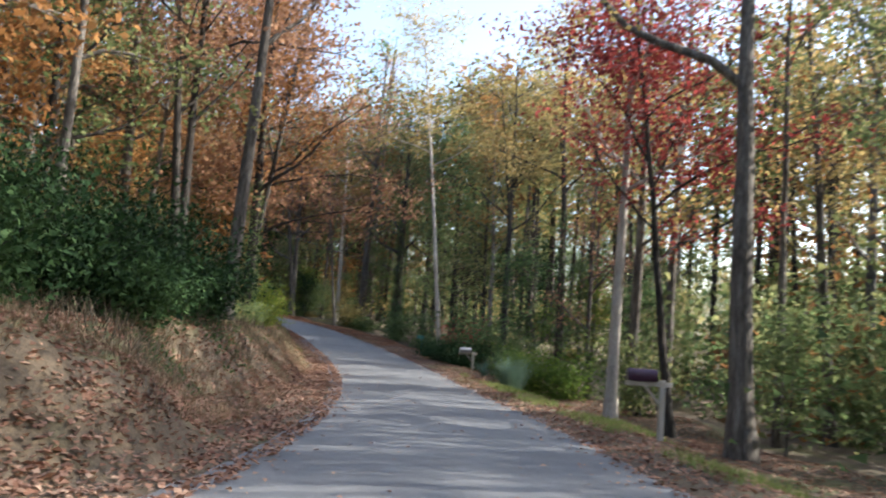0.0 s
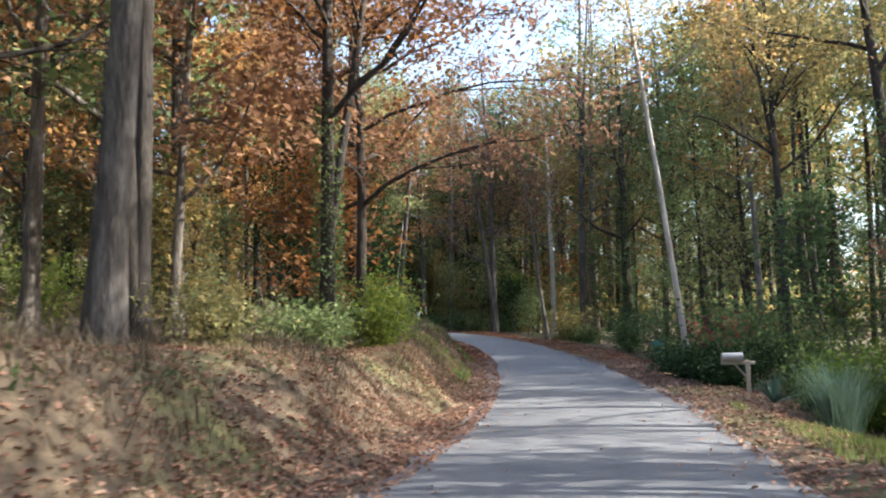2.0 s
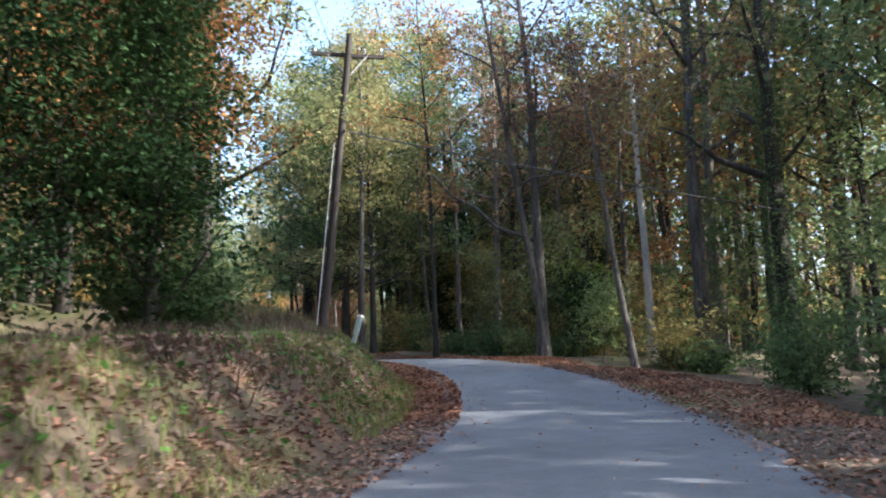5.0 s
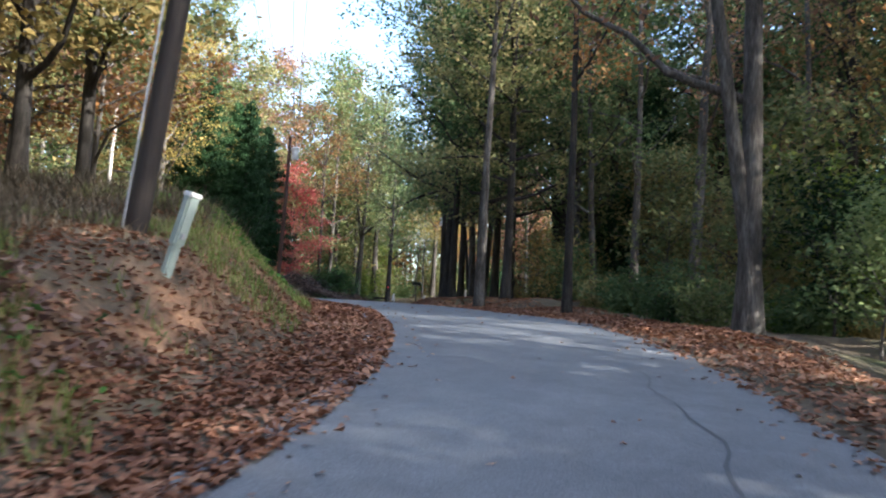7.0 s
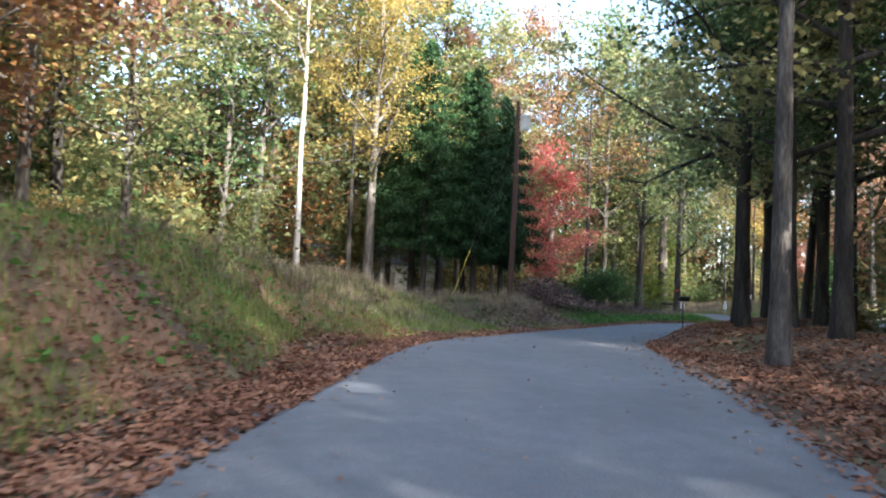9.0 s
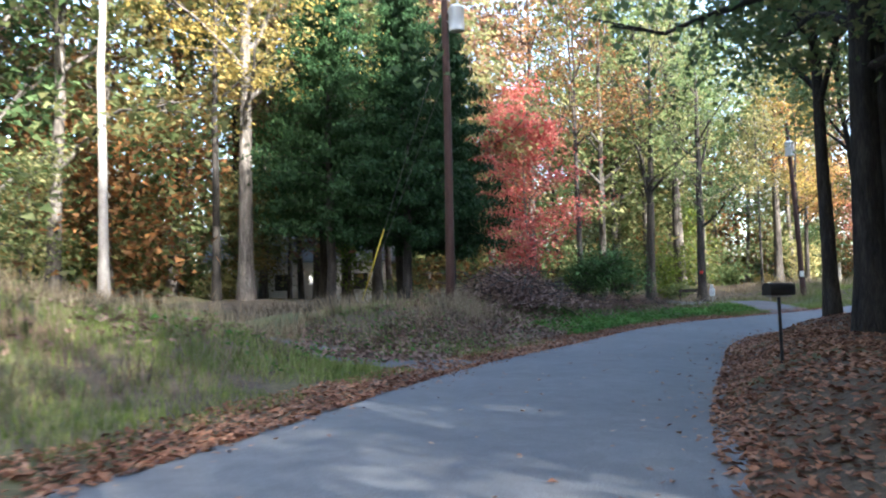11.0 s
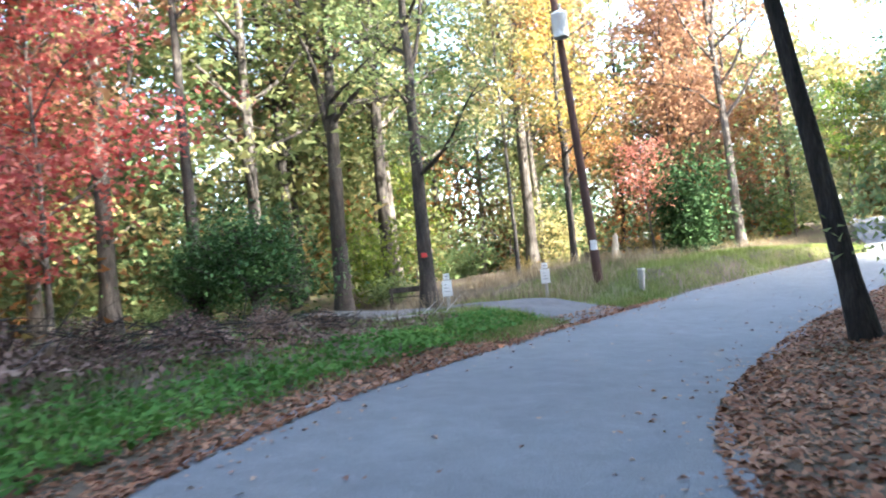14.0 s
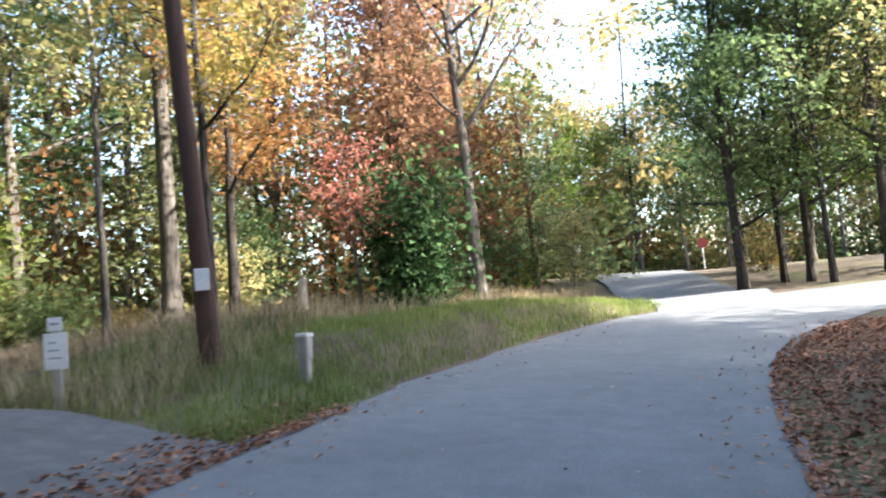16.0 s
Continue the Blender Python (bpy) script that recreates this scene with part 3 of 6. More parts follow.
def hardwood(seed, height=17.0, r0=0.2, crown_base=0.35, crown_r=4.0, limbs=11, leaf_n=3200, leaf=0.17, lean=(0.0, 0.0), fork=0.0, wobble=0.25, limb_up=0.5, trunk_sides=10, corners=4, extra=(), part_wide=0.14):
    """Trunk with limbs, and crown, as two meshes. The trunk's foot is at the origin. fork: height share at which it parts in two."""
    rng = np.random.default_rng(seed)
    wood, crown = Geo(), Geo(corners)
    n = 14
    u = np.linspace(0, 1, n)
    bend = np.cumsum(rng.normal(0, wobble / n**0.5, (n, 2)), 0) * u[:, None]
    pts = np.c_[bend + np.outer(u * height, lean), u * height - 0.25]
    rad = r0 * (1 - 0.82 * u) + r0 * 0.45 * np.exp(-u * height / 0.5)
    wood.tube(pts, rad, trunk_sides)
    stems = [(pts, rad)]
    if fork:
        k = int(fork * n)
        turn = rng.uniform(0, 6.28)
        m = n - k
        w = np.linspace(0, 1, m)
        p2 = pts[k] + np.c_[np.outer(w * (height * (1 - fork)), (part_wide * math.cos(turn), part_wide * math.sin(turn))), w * height * (1 - fork) * 0.92]
        r2 = rad[k] * 0.75 * (1 - 0.8 * w)
        wood.tube(p2, r2, 8)
        stems.append((p2, r2))
    tips = []
    for p, r in stems:
        hs = p[:, 2] / height
        for k in range(limbs if p is pts else limbs // 2):
            h = crown_base + (0.97 - crown_base) * ((k + rng.uniform(0, 1)) / limbs)
            if h < hs[0]:
                continue
            q = np.array([np.interp(h, hs, p[:, c]) for c in range(3)])
            rr = np.interp(h, hs, r)
            turn = k * 2.4 + rng.uniform(-0.6, 0.6)
            size = crown_r * rng.uniform(0.65, 1.15) * (1 - 0.55 * max(0, (h - crown_base) / (1 - crown_base))**1.5)
            d = np.array([math.cos(turn), math.sin(turn), limb_up + rng.uniform(-0.25, 0.35) + 0.5 * h])
            steps = 6
            path = [q]
            dd = unit(d)
            for _ in range(steps):
                dd = unit(dd + rng.normal(0, 0.16, 3) + np.array([0, 0, 0.02]))
                path.append(path[-1] + dd * size / steps * 1.15)
            path = np.array(path)
            wood.tube(path, np.linspace(min(rr * 0.6, 0.02 + size * 0.018), 0.012, len(path)), 5)
            for c in range(2, len(path)):
                tips.append((path[c], 0.55 + 0.08 * size))
                side = path[c] + rng.normal(0, 0.5, 3) * size * 0.28 * np.array([1, 1, 0.5])
                wood.tube(np.array([path[c - 1], (path[c - 1] + side) / 2 + rng.normal(0, 0.08, 3), side]), [0.022, 0.015, 0.006], 4)
                tips.append((side, 0.5 + 0.07 * size))
    for limb in extra:
        path = np.array(limb, float)
        h = path[0][2]
        path[0][:2] = [np.interp(h, pts[:, 2], pts[:, c]) for c in (0, 1)]
        path[1:, :2] += path[0][:2]
        wood.tube(path, np.linspace(r0 * 0.45, 0.04, len(path)), 7)
        for q in path[3:]:
            tips += [(q + rng.normal(0, 0.3, 3), 0.7), (q + rng.normal(0, 0.5, 3), 0.7)]
    if leaf_n and tips:
        at = np.array([t[0] for t in tips])
        sp = np.array([t[1] for t in tips])
        pick = rng.integers(0, len(at), leaf_n)
        weight = rng.uniform(0, 1, len(at))
        pick = pick[rng.uniform(0, 1, leaf_n) < 0.5 + 0.5 * weight[pick]]
        spray = rng.normal(0, 1, (len(at), 4, 3)) * sp[:, None, None] * np.array([0.75, 0.75, 0.45])
        place = at[pick] + spray[pick, rng.integers(0, 4, len(pick))] + rng.normal(0, 1, (len(pick), 3)) * np.array([0.34, 0.34, 0.15])
        crown.leaves(place, leaf, rng, 0.35)
    return wood.mesh("trunk", True), crown.mesh("crown")


def conifer(seed, height=9.0, r0=0.14, base=0.03, spread=2.2, leaf_n=5000, leaf=0.2, tip=0.15):
    """A dense evergreen: whorls of drooping boughs set with upright sprays."""
    rng = np.random.default_rng(seed)
    wood, crown = Geo(), Geo(3)
    u = np.linspace(0, 1, 10)
    pts = np.c_[rng.normal(0, 0.05, (10, 2)), u * height - 0.2]
    wood.tube(pts, r0 * (1 - 0.9 * u) + 0.01, 8)
    at = []
    n = int(height * 7)
    for k in range(n):
        h = base + (0.99 - base) * (k + rng.uniform()) / n
        turn = k * 2.399 + rng.uniform(-0.3, 0.3)
        reach = spread * ((1 - h)**0.75 + tip * (1 - h)) * rng.uniform(0.7, 1.15) * (0.75 + 0.25 * min(1, (h - base) / 0.12))
        d = np.array([math.cos(turn), math.sin(turn), 0.25 + 0.3 * h])
        q = np.array([0, 0, h * height])
        w = np.linspace(0, 1, 5)[:, None]
        path = q + w * d * reach - np.array([0, 0, 1]) * 0.28 * w**2 * reach
        wood.tube(path, np.linspace(0.025, 0.006, 5), 4)
        m = max(3, int(leaf_n / n * (0.35 + reach / spread)))
        s = rng.uniform(0.15, 1.05, m)[:, None]
        at.append(q + s * d * reach - np.array([0, 0, 1]) * 0.28 * s**2 * reach + rng.normal(0, 0.1 + 0.045 * reach, (m, 3)) * np.array([1, 1, 0.75]))
    crown.leaves(np.vstack(at), leaf, rng, 0.1, 2.2, 0.35)
    return wood.mesh("trunk", True), crown.mesh("crown")


def shrub(seed, height=1.6, spread=1.3, stems=9, leaf_n=1400, leaf=0.09, upright=0.0, hollow=0.45):
    """Many thin stems from one foot, with leaves crowded towards the outside."""
    rng = np.random.default_rng(seed)
    wood, crown = Geo(), Geo(3)
    tips = []
    for k in range(stems):
        turn = rng.uniform(0, 6.28)
        d = np.array([math.cos(turn) * spread * rng.uniform(0.3, 1), math.sin(turn) * spread * rng.uniform(0.3, 1), height * rng.uniform(0.6, 1)])
        w = np.linspace(0, 1, 6)[:, None]
        path = np.array([0, 0, -0.1]) + d * w * np.c_[w**1.2, w**1.2, w**0.8] + rng.normal(0, 0.04, (6, 3)) * w
        wood.tube(path, np.linspace(0.02, 0.005, 6), 4)
        tips += list(path[2:])
    tips = np.array(tips)
    blobs = np.array([(rng.normal(0, 0.45) * spread, rng.normal(0, 0.45) * spread, height * rng.uniform(0.25, 0.9)) for _ in range(10)])
    at = np.vstack([tips, blobs])
    pick = rng.integers(0, len(at), leaf_n)
    crown.leaves(at[pick] + rng.normal(0, 1, (leaf_n, 3)) * np.array([0.26 * spread, 0.26 * spread, 0.16 * height]), leaf, rng, 0.2, 1.8, upright)
    return wood.mesh("stem", True), crown.mesh("crown")




def tree(kind, x, y, leaf_kind, label, meshes, bark=None, name="tree", category="tree", group="", turn=0.0, scale=1.0, sink=0.0, z=None, low="trunk"):
    ob = empty(name, x, y, (gz(x, y) if z is None else z) - sink, label, category, group, turn, scale)
    part(low, meshes[0], bark or BARK, ob)
    if len(meshes[1].vertices):
        part("crown", meshes[1], LEAF[leaf_kind], ob)
    return ob


LEAF_WORDS = {"olive": "olive and yellowing", "gold": "golden brown", "yellow": "bright yellow", "orange": "orange", "rust": "rust-brown", "red": "red",
              "green": "still green", "lime": "fresh green", "dark": "dark evergreen", "laurel": "glossy dark green", "pink": "salmon pink"}

# templates for the woods
SHAPES = [(18, 0.19, 0.26, 4.6, 16, (0.03, 0.0), 0), (20, 0.24, 0.3, 5.2, 17, (-0.02, 0.03), 0.55), (16, 0.15, 0.2, 4.2, 15, (0.05, -0.03), 0),
          (21, 0.28, 0.32, 5.6, 17, (0.0, 0.02), 0.5), (14, 0.12, 0.18, 3.8, 15, (-0.04, -0.04), 0), (19, 0.2, 0.36, 4.8, 15, (0.02, 0.05), 0)]
WOODS = [hardwood(100 + k, height=h, r0=r, crown_base=cb, crown_r=cr, limbs=lm, leaf_n=6000, leaf=0.23, lean=ln, fork=fk) for k, (h, r, cb, cr, lm, ln, fk) in enumerate(SHAPES)]
FAR_WOODS = [hardwood(150 + k, height=h, r0=r, crown_base=cb * 0.7, crown_r=cr, limbs=lm, leaf_n=6200, leaf=0.25, lean=ln, fork=fk, trunk_sides=6, corners=3) for k, (h, r, cb, cr, lm, ln, fk) in enumerate(SHAPES)]
THIN_WOODS = [hardwood(130 + k, height=h, r0=r, crown_base=cb, crown_r=cr * 0.72, limbs=max(9, lm - 5), leaf_n=2900, leaf=0.19, lean=ln, fork=fk) for k, (h, r, cb, cr, lm, ln, fk) in enumerate(SHAPES)]
SAPLINGS = [hardwood(200 + k, height=h, r0=0.05, crown_base=0.1, crown_r=2.1, limbs=14, leaf_n=3000, leaf=0.19, lean=ln, trunk_sides=6, wobble=0.5, corners=3)
            for k, (h, ln) in enumerate([(6.0, (0.05, 0)), (7.5, (-0.06, 0.04)), (5.0, (0.02, -0.08))])]
PINES = [conifer(300 + k, height=h, r0=0.16, base=b, spread=2.6, leaf_n=9000, leaf=0.3) for k, (h, b) in enumerate([(13, 0.12), (10, 0.04)])]
SHRUBS = [shrub(400 + k, height=h, spread=s, leaf_n=1500, leaf=0.15) for k, (h, s) in enumerate([(1.6, 1.3), (2.3, 1.5), (1.1, 1.1)])]

NEAR = []      # places already taken: x, y, clear radius


def free(x, y, r):
    return all((x - a)**2 + (y - b)**2 > (r + c)**2 for a, b, c in NEAR)


def own_tree(x, y, label, leaf_kind="olive", bark=None, clear=1.6, turn=0.0, **shape):
    NEAR.append((x, y, clear))
    return tree("own", x, y, leaf_kind, label, hardwood(**shape), bark, turn=turn)


# ---- named trees ----
own_tree(-6.0, 22.4, "grey-brown oak trunk on the bank with rust leaves", "rust", seed=1, height=19, r0=0.21, crown_base=0.42, crown_r=4.2, leaf_n=9000, lean=(0.045, 0.0))
IVY_TREE_B = own_tree(-7.7, 31.8, "twin-stemmed dark tree wrapped in ivy above the bank", "orange", BARK_DARK, seed=2, height=18, r0=0.2, crown_base=0.3, crown_r=4.6, leaf_n=10000, fork=0.2)
own_tree(-8.8, 26.6, "twin-stemmed oak with golden leaves behind the bank", "rust", BARK_DARK, seed=52, height=19, r0=0.18, crown_base=0.34, crown_r=5.2, limbs=16, leaf_n=11000, leaf=0.18, fork=0.06, part_wide=0.07)
own_tree(-9.4, 19.0, "slim grey tree behind the bank", "olive", seed=3, height=17, r0=0.15, crown_base=0.35, leaf_n=7000, lean=(0.03, 0))
own_tree(-8.5, 35.6, "oak on the bank with orange-brown boughs hanging over the road", "rust", BARK_DARK, seed=50, height=15, r0=0.17, crown_base=0.24, crown_r=6.0, limbs=24, leaf_n=24000, leaf=0.16, limb_up=0.05)
own_tree(-10.8, 40.4, "tall oak with orange leaves behind the bank", "orange", BARK_DARK, seed=51, height=18, r0=0.2, crown_base=0.3, crown_r=5.0, limbs=18, leaf_n=12000, leaf=0.18)
IVY_TREE_A = own_tree(6.1, 40.8, "tall trunk half covered in ivy at the verge", "gold", BARK_DARK, seed=4, height=19, r0=0.24, crown_base=0.5, crown_r=4.2, leaf_n=7600)
own_tree(0.2, 48.6, "leaning pale sycamore with white bark", "gold", BARK_PALE, seed=5, height=22, r0=0.145, crown_base=0.5, crown_r=4.0, leaf_n=6000, lean=(-0.11, -0.04))
own_tree(4.1, 51.3, "dark forked hardwood with thin golden leaves", "gold", BARK_DARK, seed=6, height=20, r0=0.22, crown_base=0.4, crown_r=4.5, leaf_n=7000, fork=0.45)
own_tree(-12.55, 67.9, "twin-trunked oak with a bent low limb", "rust", seed=7, height=20, r0=0.24, crown_base=0.3, crown_r=4.5, leaf_n=6500, fork=0.08, extra=[[(0, 0, 4.6), (-0.7, -0.4, 4.9), (-1.4, -0.9, 5.2), (-2.1, -1.3, 6.0), (-2.9, -1.8, 6.5), (-3.6, -2.2, 7.4)]])
own_tree(-8.4, 65.2, "slender trunk leaning over the verge", "rust", BARK, seed=8, height=14, r0=0.13, crown_base=0.4, crown_r=3.0, leaf_n=3200, lean=(-0.1, 0))
own_tree(-9.5, 74.0, "pale grey straight trunk in the woods", "gold", BARK_PALE, seed=9, height=20, r0=0.2, crown_base=0.45, leaf_n=7000)
own_tree(-18.9, 71.3, "slim dark trunk beside the road", "orange", BARK_DARK, seed=10, height=18, r0=0.13, crown_base=0.35, leaf_n=4600)
own_tree(-25.2, 75.2, "tall grey trunk with sparse leaves", "olive", seed=11, height=19, r0=0.18, crown_base=0.45, leaf_n=6000)
own_tree(-42.0, 92.1, "big dark trunk by the mailbox", "green", BARK_DARK, seed=12, height=18, r0=0.2, crown_base=0.3, crown_r=5.5, limbs=18, leaf_n=20000, leaf=0.16, lean=(-0.03, 0))
own_tree(-48.32, 102.9, "dark trunk leaning over the leafy verge", "green", BARK_DARK, seed=13, height=15, r0=0.19, crown_base=0.4, crown_r=4.4, limbs=14, leaf_n=11000, leaf=0.21, lean=(-0.175, 0.02))
own_tree(-54.7, 75.0, "pale bare trunk on the weedy bank", "gold", BARK_PALE, seed=14, height=20, r0=0.17, crown_base=0.55, leaf_n=5000)
own_tree(-58.2, 80.2, "broad grey oak with yellow leaves", "yellow", seed=15, height=23, r0=0.3, crown_base=0.28, crown_r=6.2, limbs=20, leaf_n=18000)
own_tree(-66.0, 81.5, "tall hardwood behind the cedars", "olive", BARK_DARK, seed=91, height=24, r0=0.26, crown_base=0.25, crown_r=6.0, limbs=20, leaf_n=16000, leaf=0.28)
own_tree(-62.5, 75.5, "tall hardwood behind the weedy bank", "gold", BARK, seed=92, height=23, r0=0.24, crown_base=0.25, crown_r=6.0, limbs=20, leaf_n=16000, leaf=0.28)
own_tree(-66.5, 88.8, "tall hardwood behind the cedars", "olive", BARK_DARK, seed=94, height=25, r0=0.26, crown_base=0.25, crown_r=6.2, limbs=20, leaf_n=15000, leaf=0.28)
own_tree(-71.5, 98.5, "tall hardwood behind the red maple", "rust", BARK, seed=95, height=23, r0=0.24, crown_base=0.2, crown_r=6.0, limbs=20, leaf_n=15000, leaf=0.28)
own_tree(-69.0, 91.5, "tall hardwood behind the red maple", "rust", BARK, seed=93, height=20, r0=0.24, crown_base=0.25, crown_r=5.5, limbs=20, leaf_n=14000, leaf=0.28)
own_tree(-58.9, 79.2, "dark trunk close behind a broad oak", "gold", BARK_DARK, seed=16, height=19, r0=0.17, crown_base=0.4, leaf_n=6000)
own_tree(-65.5, 101.0, "slim dark tree forking into a Y", "orange", BARK_DARK, seed=17, height=18, r0=0.2, crown_base=0.5, crown_r=4.0, leaf_n=6400, fork=0.52)
own_tree(-67.2, 107.6, "broad open-branched hardwood with few leaves", "olive", BARK_DARK, seed=18, height=17, r0=0.34, crown_base=0.4, crown_r=5.0, leaf_n=3000, fork=0.4)
own_tree(-63.2, 108.0, "dark trunk with a red marker nailed on", "green", BARK_DARK, seed=19, height=16, r0=0.27, crown_base=0.25, crown_r=4.5, leaf_n=8400)
tree("own", -63.6, 96.2, "red", "young maple with bright red leaves", hardwood(seed=20, height=10.5, r0=0.09, crown_base=0.13, crown_r=3.9, limbs=20, leaf_n=15000, leaf=0.18))
NEAR.append((-63.6, 96.2, 3.0))
for k, (x, y, h, s) in enumerate([(-57.6, 83.4, 15, 3.5), (-57.0, 86.4, 14, 3.3), (-60.5, 87.6, 15, 3.4), (-61.0, 84.2, 16, 3.4), (-58.6, 89.2, 13, 2.9)]):
    tree("cedar", x, y, "dark", "tall dense dark green cedar", conifer(500 + k, height=h, r0=0.2, base=0.165, spread=s, leaf_n=36000, leaf=0.17), BARK_DARK, group="cedars beside the pole")
    NEAR.append((x, y, 3.0))

own_tree(7.3, 19.2, "big oak with a long arching limb over the verge", "gold", seed=31, height=20, r0=0.31, crown_base=0.55, crown_r=4.5, leaf_n=4000, lean=(-0.035, 0.0),
         extra=[[(0, 0, 9.0), (-0.8, 0, 9.6), (-2.2, 0, 10.0), (-3.0, 0.1, 10.4), (-3.8, 0, 11.2), (-4.8, 0.2, 11.6), (-6.0, 0.1, 11.9)]])
# trees added to these woods where their crowns shade the bank opposite
for k, (x, y) in enumerate([(11.6, 15.4), (13.4, 18.8), (15.0, 13.6)]):
    own_tree(x, y, "hardwood added to the shady woods below the road", ("olive", "green", "gold")[k], BARK_DARK, seed=220 + k, height=15, r0=0.16, crown_base=0.2, crown_r=4.2, limbs=18, leaf_n=8000, leaf=0.2)
own_tree(10.6, 25.0, "slim straight grey trunk beside the verge", "olive", seed=32, height=19, r0=0.15, crown_base=0.5, leaf_n=4000)
own_tree(7.0, 23.9, "crooked slender trunk with red leaves", "red", BARK_DARK, seed=33, height=14, r0=0.15, crown_base=0.35, crown_r=4.2, leaf_n=7000, lean=(-0.12, 0.0))
own_tree(5.6, 25.8, "tall pale trunk with red maple leaves", "red", BARK_PALE, seed=34, height=17, r0=0.2, crown_base=0.4, crown_r=4.6, leaf_n=7500)
own_tree(12.8, 22.0, "grey forked trunk in the roadside woods", "olive", seed=35, height=18, r0=0.17, crown_base=0.4, leaf_n=4500, fork=0.35)
IVY_TREE_C = own_tree(-3.6, 67.2, "thick dark trunk with ivy and a bent limb", "olive", BARK_DARK, seed=36, height=20, r0=0.36, crown_base=0.35, crown_r=5.0, leaf_n=7500,
         extra=[[(0, 0, 7.0), (-0.8, -0.5, 7.3), (-1.7, -1.0, 7.7), (-2.6, -1.5, 8.6), (-3.4, -2.0, 8.9)]])
for k, (x, y, h) in enumerate([(0.9, 63.2, 17), (3.2, 60.0, 15), (-0.6, 72.6, 18)]):
    own_tree(x, y, "dense green hardwood at the edge of the bend's woods", ("green", "olive", "green")[k], BARK_DARK, seed=250 + k, height=h, r0=0.17, crown_base=0.1, crown_r=4.2, limbs=24, leaf_n=9500, leaf=0.2)
own_tree(-64.4, 114.2, "thin straight trunk at the edge of the grass", "olive", BARK, seed=37, height=15, r0=0.09, crown_base=0.3, crown_r=3.0, leaf_n=5000)
own_tree(-65.8, 120.0, "dark trunk with orange leaves above the grass", "orange", BARK_DARK, seed=38, height=15, r0=0.17, crown_base=0.25, crown_r=4.0, leaf_n=9000)
own_tree(-62.6, 115.5, "young maple with yellow-orange leaves", "yellow", BARK_DARK, seed=39, height=15, r0=0.12, crown_base=0.3, crown_r=3.0, leaf_n=6000)
tree("own", -63.0, 122.4, "pink", "small tree with salmon pink leaves", hardwood(seed=40, height=5.4, r0=0.07, crown_base=0.35, crown_r=1.4, limbs=12, leaf_n=1900, leaf=0.14))
tree("own", -61.8, 123.6, "laurel", "broad green magnolia bush at the grass edge", shrub(41, 4.2, 1.8, 12, 4200, 0.24), BARK_DARK, "shrub", "shrub", low="stem")
NEAR += [(-63.0, 122.4, 1.2), (-61.8, 123.6, 1.5)]
own_tree(-14.3, 49.2, "dense dark green holly above the bank", "laurel", BARK_DARK, seed=42, height=8.0, r0=0.14, crown_base=0.03, crown_r=2.2, limbs=30, leaf_n=26000, leaf=0.13)
own_tree(-15.8, 46.6, "dense dark green holly above the bank", "laurel", BARK_DARK, seed=45, height=9.0, r0=0.14, crown_base=0.03, crown_r=2.6, limbs=30, leaf_n=26000, leaf=0.13)
own_tree(-18.2, 53.0, "maple with glowing orange leaves", "orange", BARK, seed=43, height=11, r0=0.14, crown_base=0.3, crown_r=3.6, limbs=24, leaf_n=22000, leaf=0.15)
own_tree(-19.0, 55.8, "big grey hardwood with yellowing olive leaves on the bank", "olive", BARK_DARK, seed=44, height=20, r0=0.27, crown_base=0.16, crown_r=5.2, limbs=26, leaf_n=26000)
own_tree(-22.6, 54.0, "tall hardwood with rust and olive leaves", "rust", BARK_DARK, seed=46, height=19, r0=0.22, crown_base=0.2, crown_r=5.0, limbs=22, leaf_n=15000, leaf=0.19)
own_tree(-24.4, 58.6, "hardwood with golden low boughs", "gold", BARK_DARK, seed=47, height=16, r0=0.18, crown_base=0.12, crown_r=4.4, limbs=22, leaf_n=13000, leaf=0.22)
own_tree(-28.5, 62.0, "small tree with faded orange leaves", "orange", BARK, seed=48, height=9, r0=0.1, crown_base=0.15, crown_r=3.0, limbs=16, leaf_n=7000, leaf=0.15)

for k, (x, y, h, c, cr) in enumerate([(-33.4, 61.6, 16, "rust", 4.6), (-39.3, 63.0, 17, "gold", 4.6), (-44.5, 66.0, 17, "olive", 4.6), (-29.6, 58.2, 17, "gold", 4.8), (-37.0, 58.0, 18, "orange", 5.0), (-42.0, 60.5, 18, "olive", 5.0)]):
    own_tree(x, y, "hardwood with browning leaves above the grassy bank", c, BARK, seed=170 + k, height=h, r0=0.17, crown_base=0.14, crown_r=cr, limbs=24, leaf_n=13000, leaf=0.22, limb_up=0.25)
for k, (x, y, h, c) in enumerate([(-33.2, 82.9, 20, "olive"), (-29.4, 80.4, 20, "green"), (-26.4, 78.4, 19, "olive"), (-31.6, 85.6, 21, "olive")]):
    own_tree(x, y, "tall grey-green hardwood beside the leafy verge", c, BARK_DARK, seed=180 + k, height=h, r0=0.2, crown_base=0.2, crown_r=5.4, limbs=26, leaf_n=16000, leaf=0.2, limb_up=0.3)

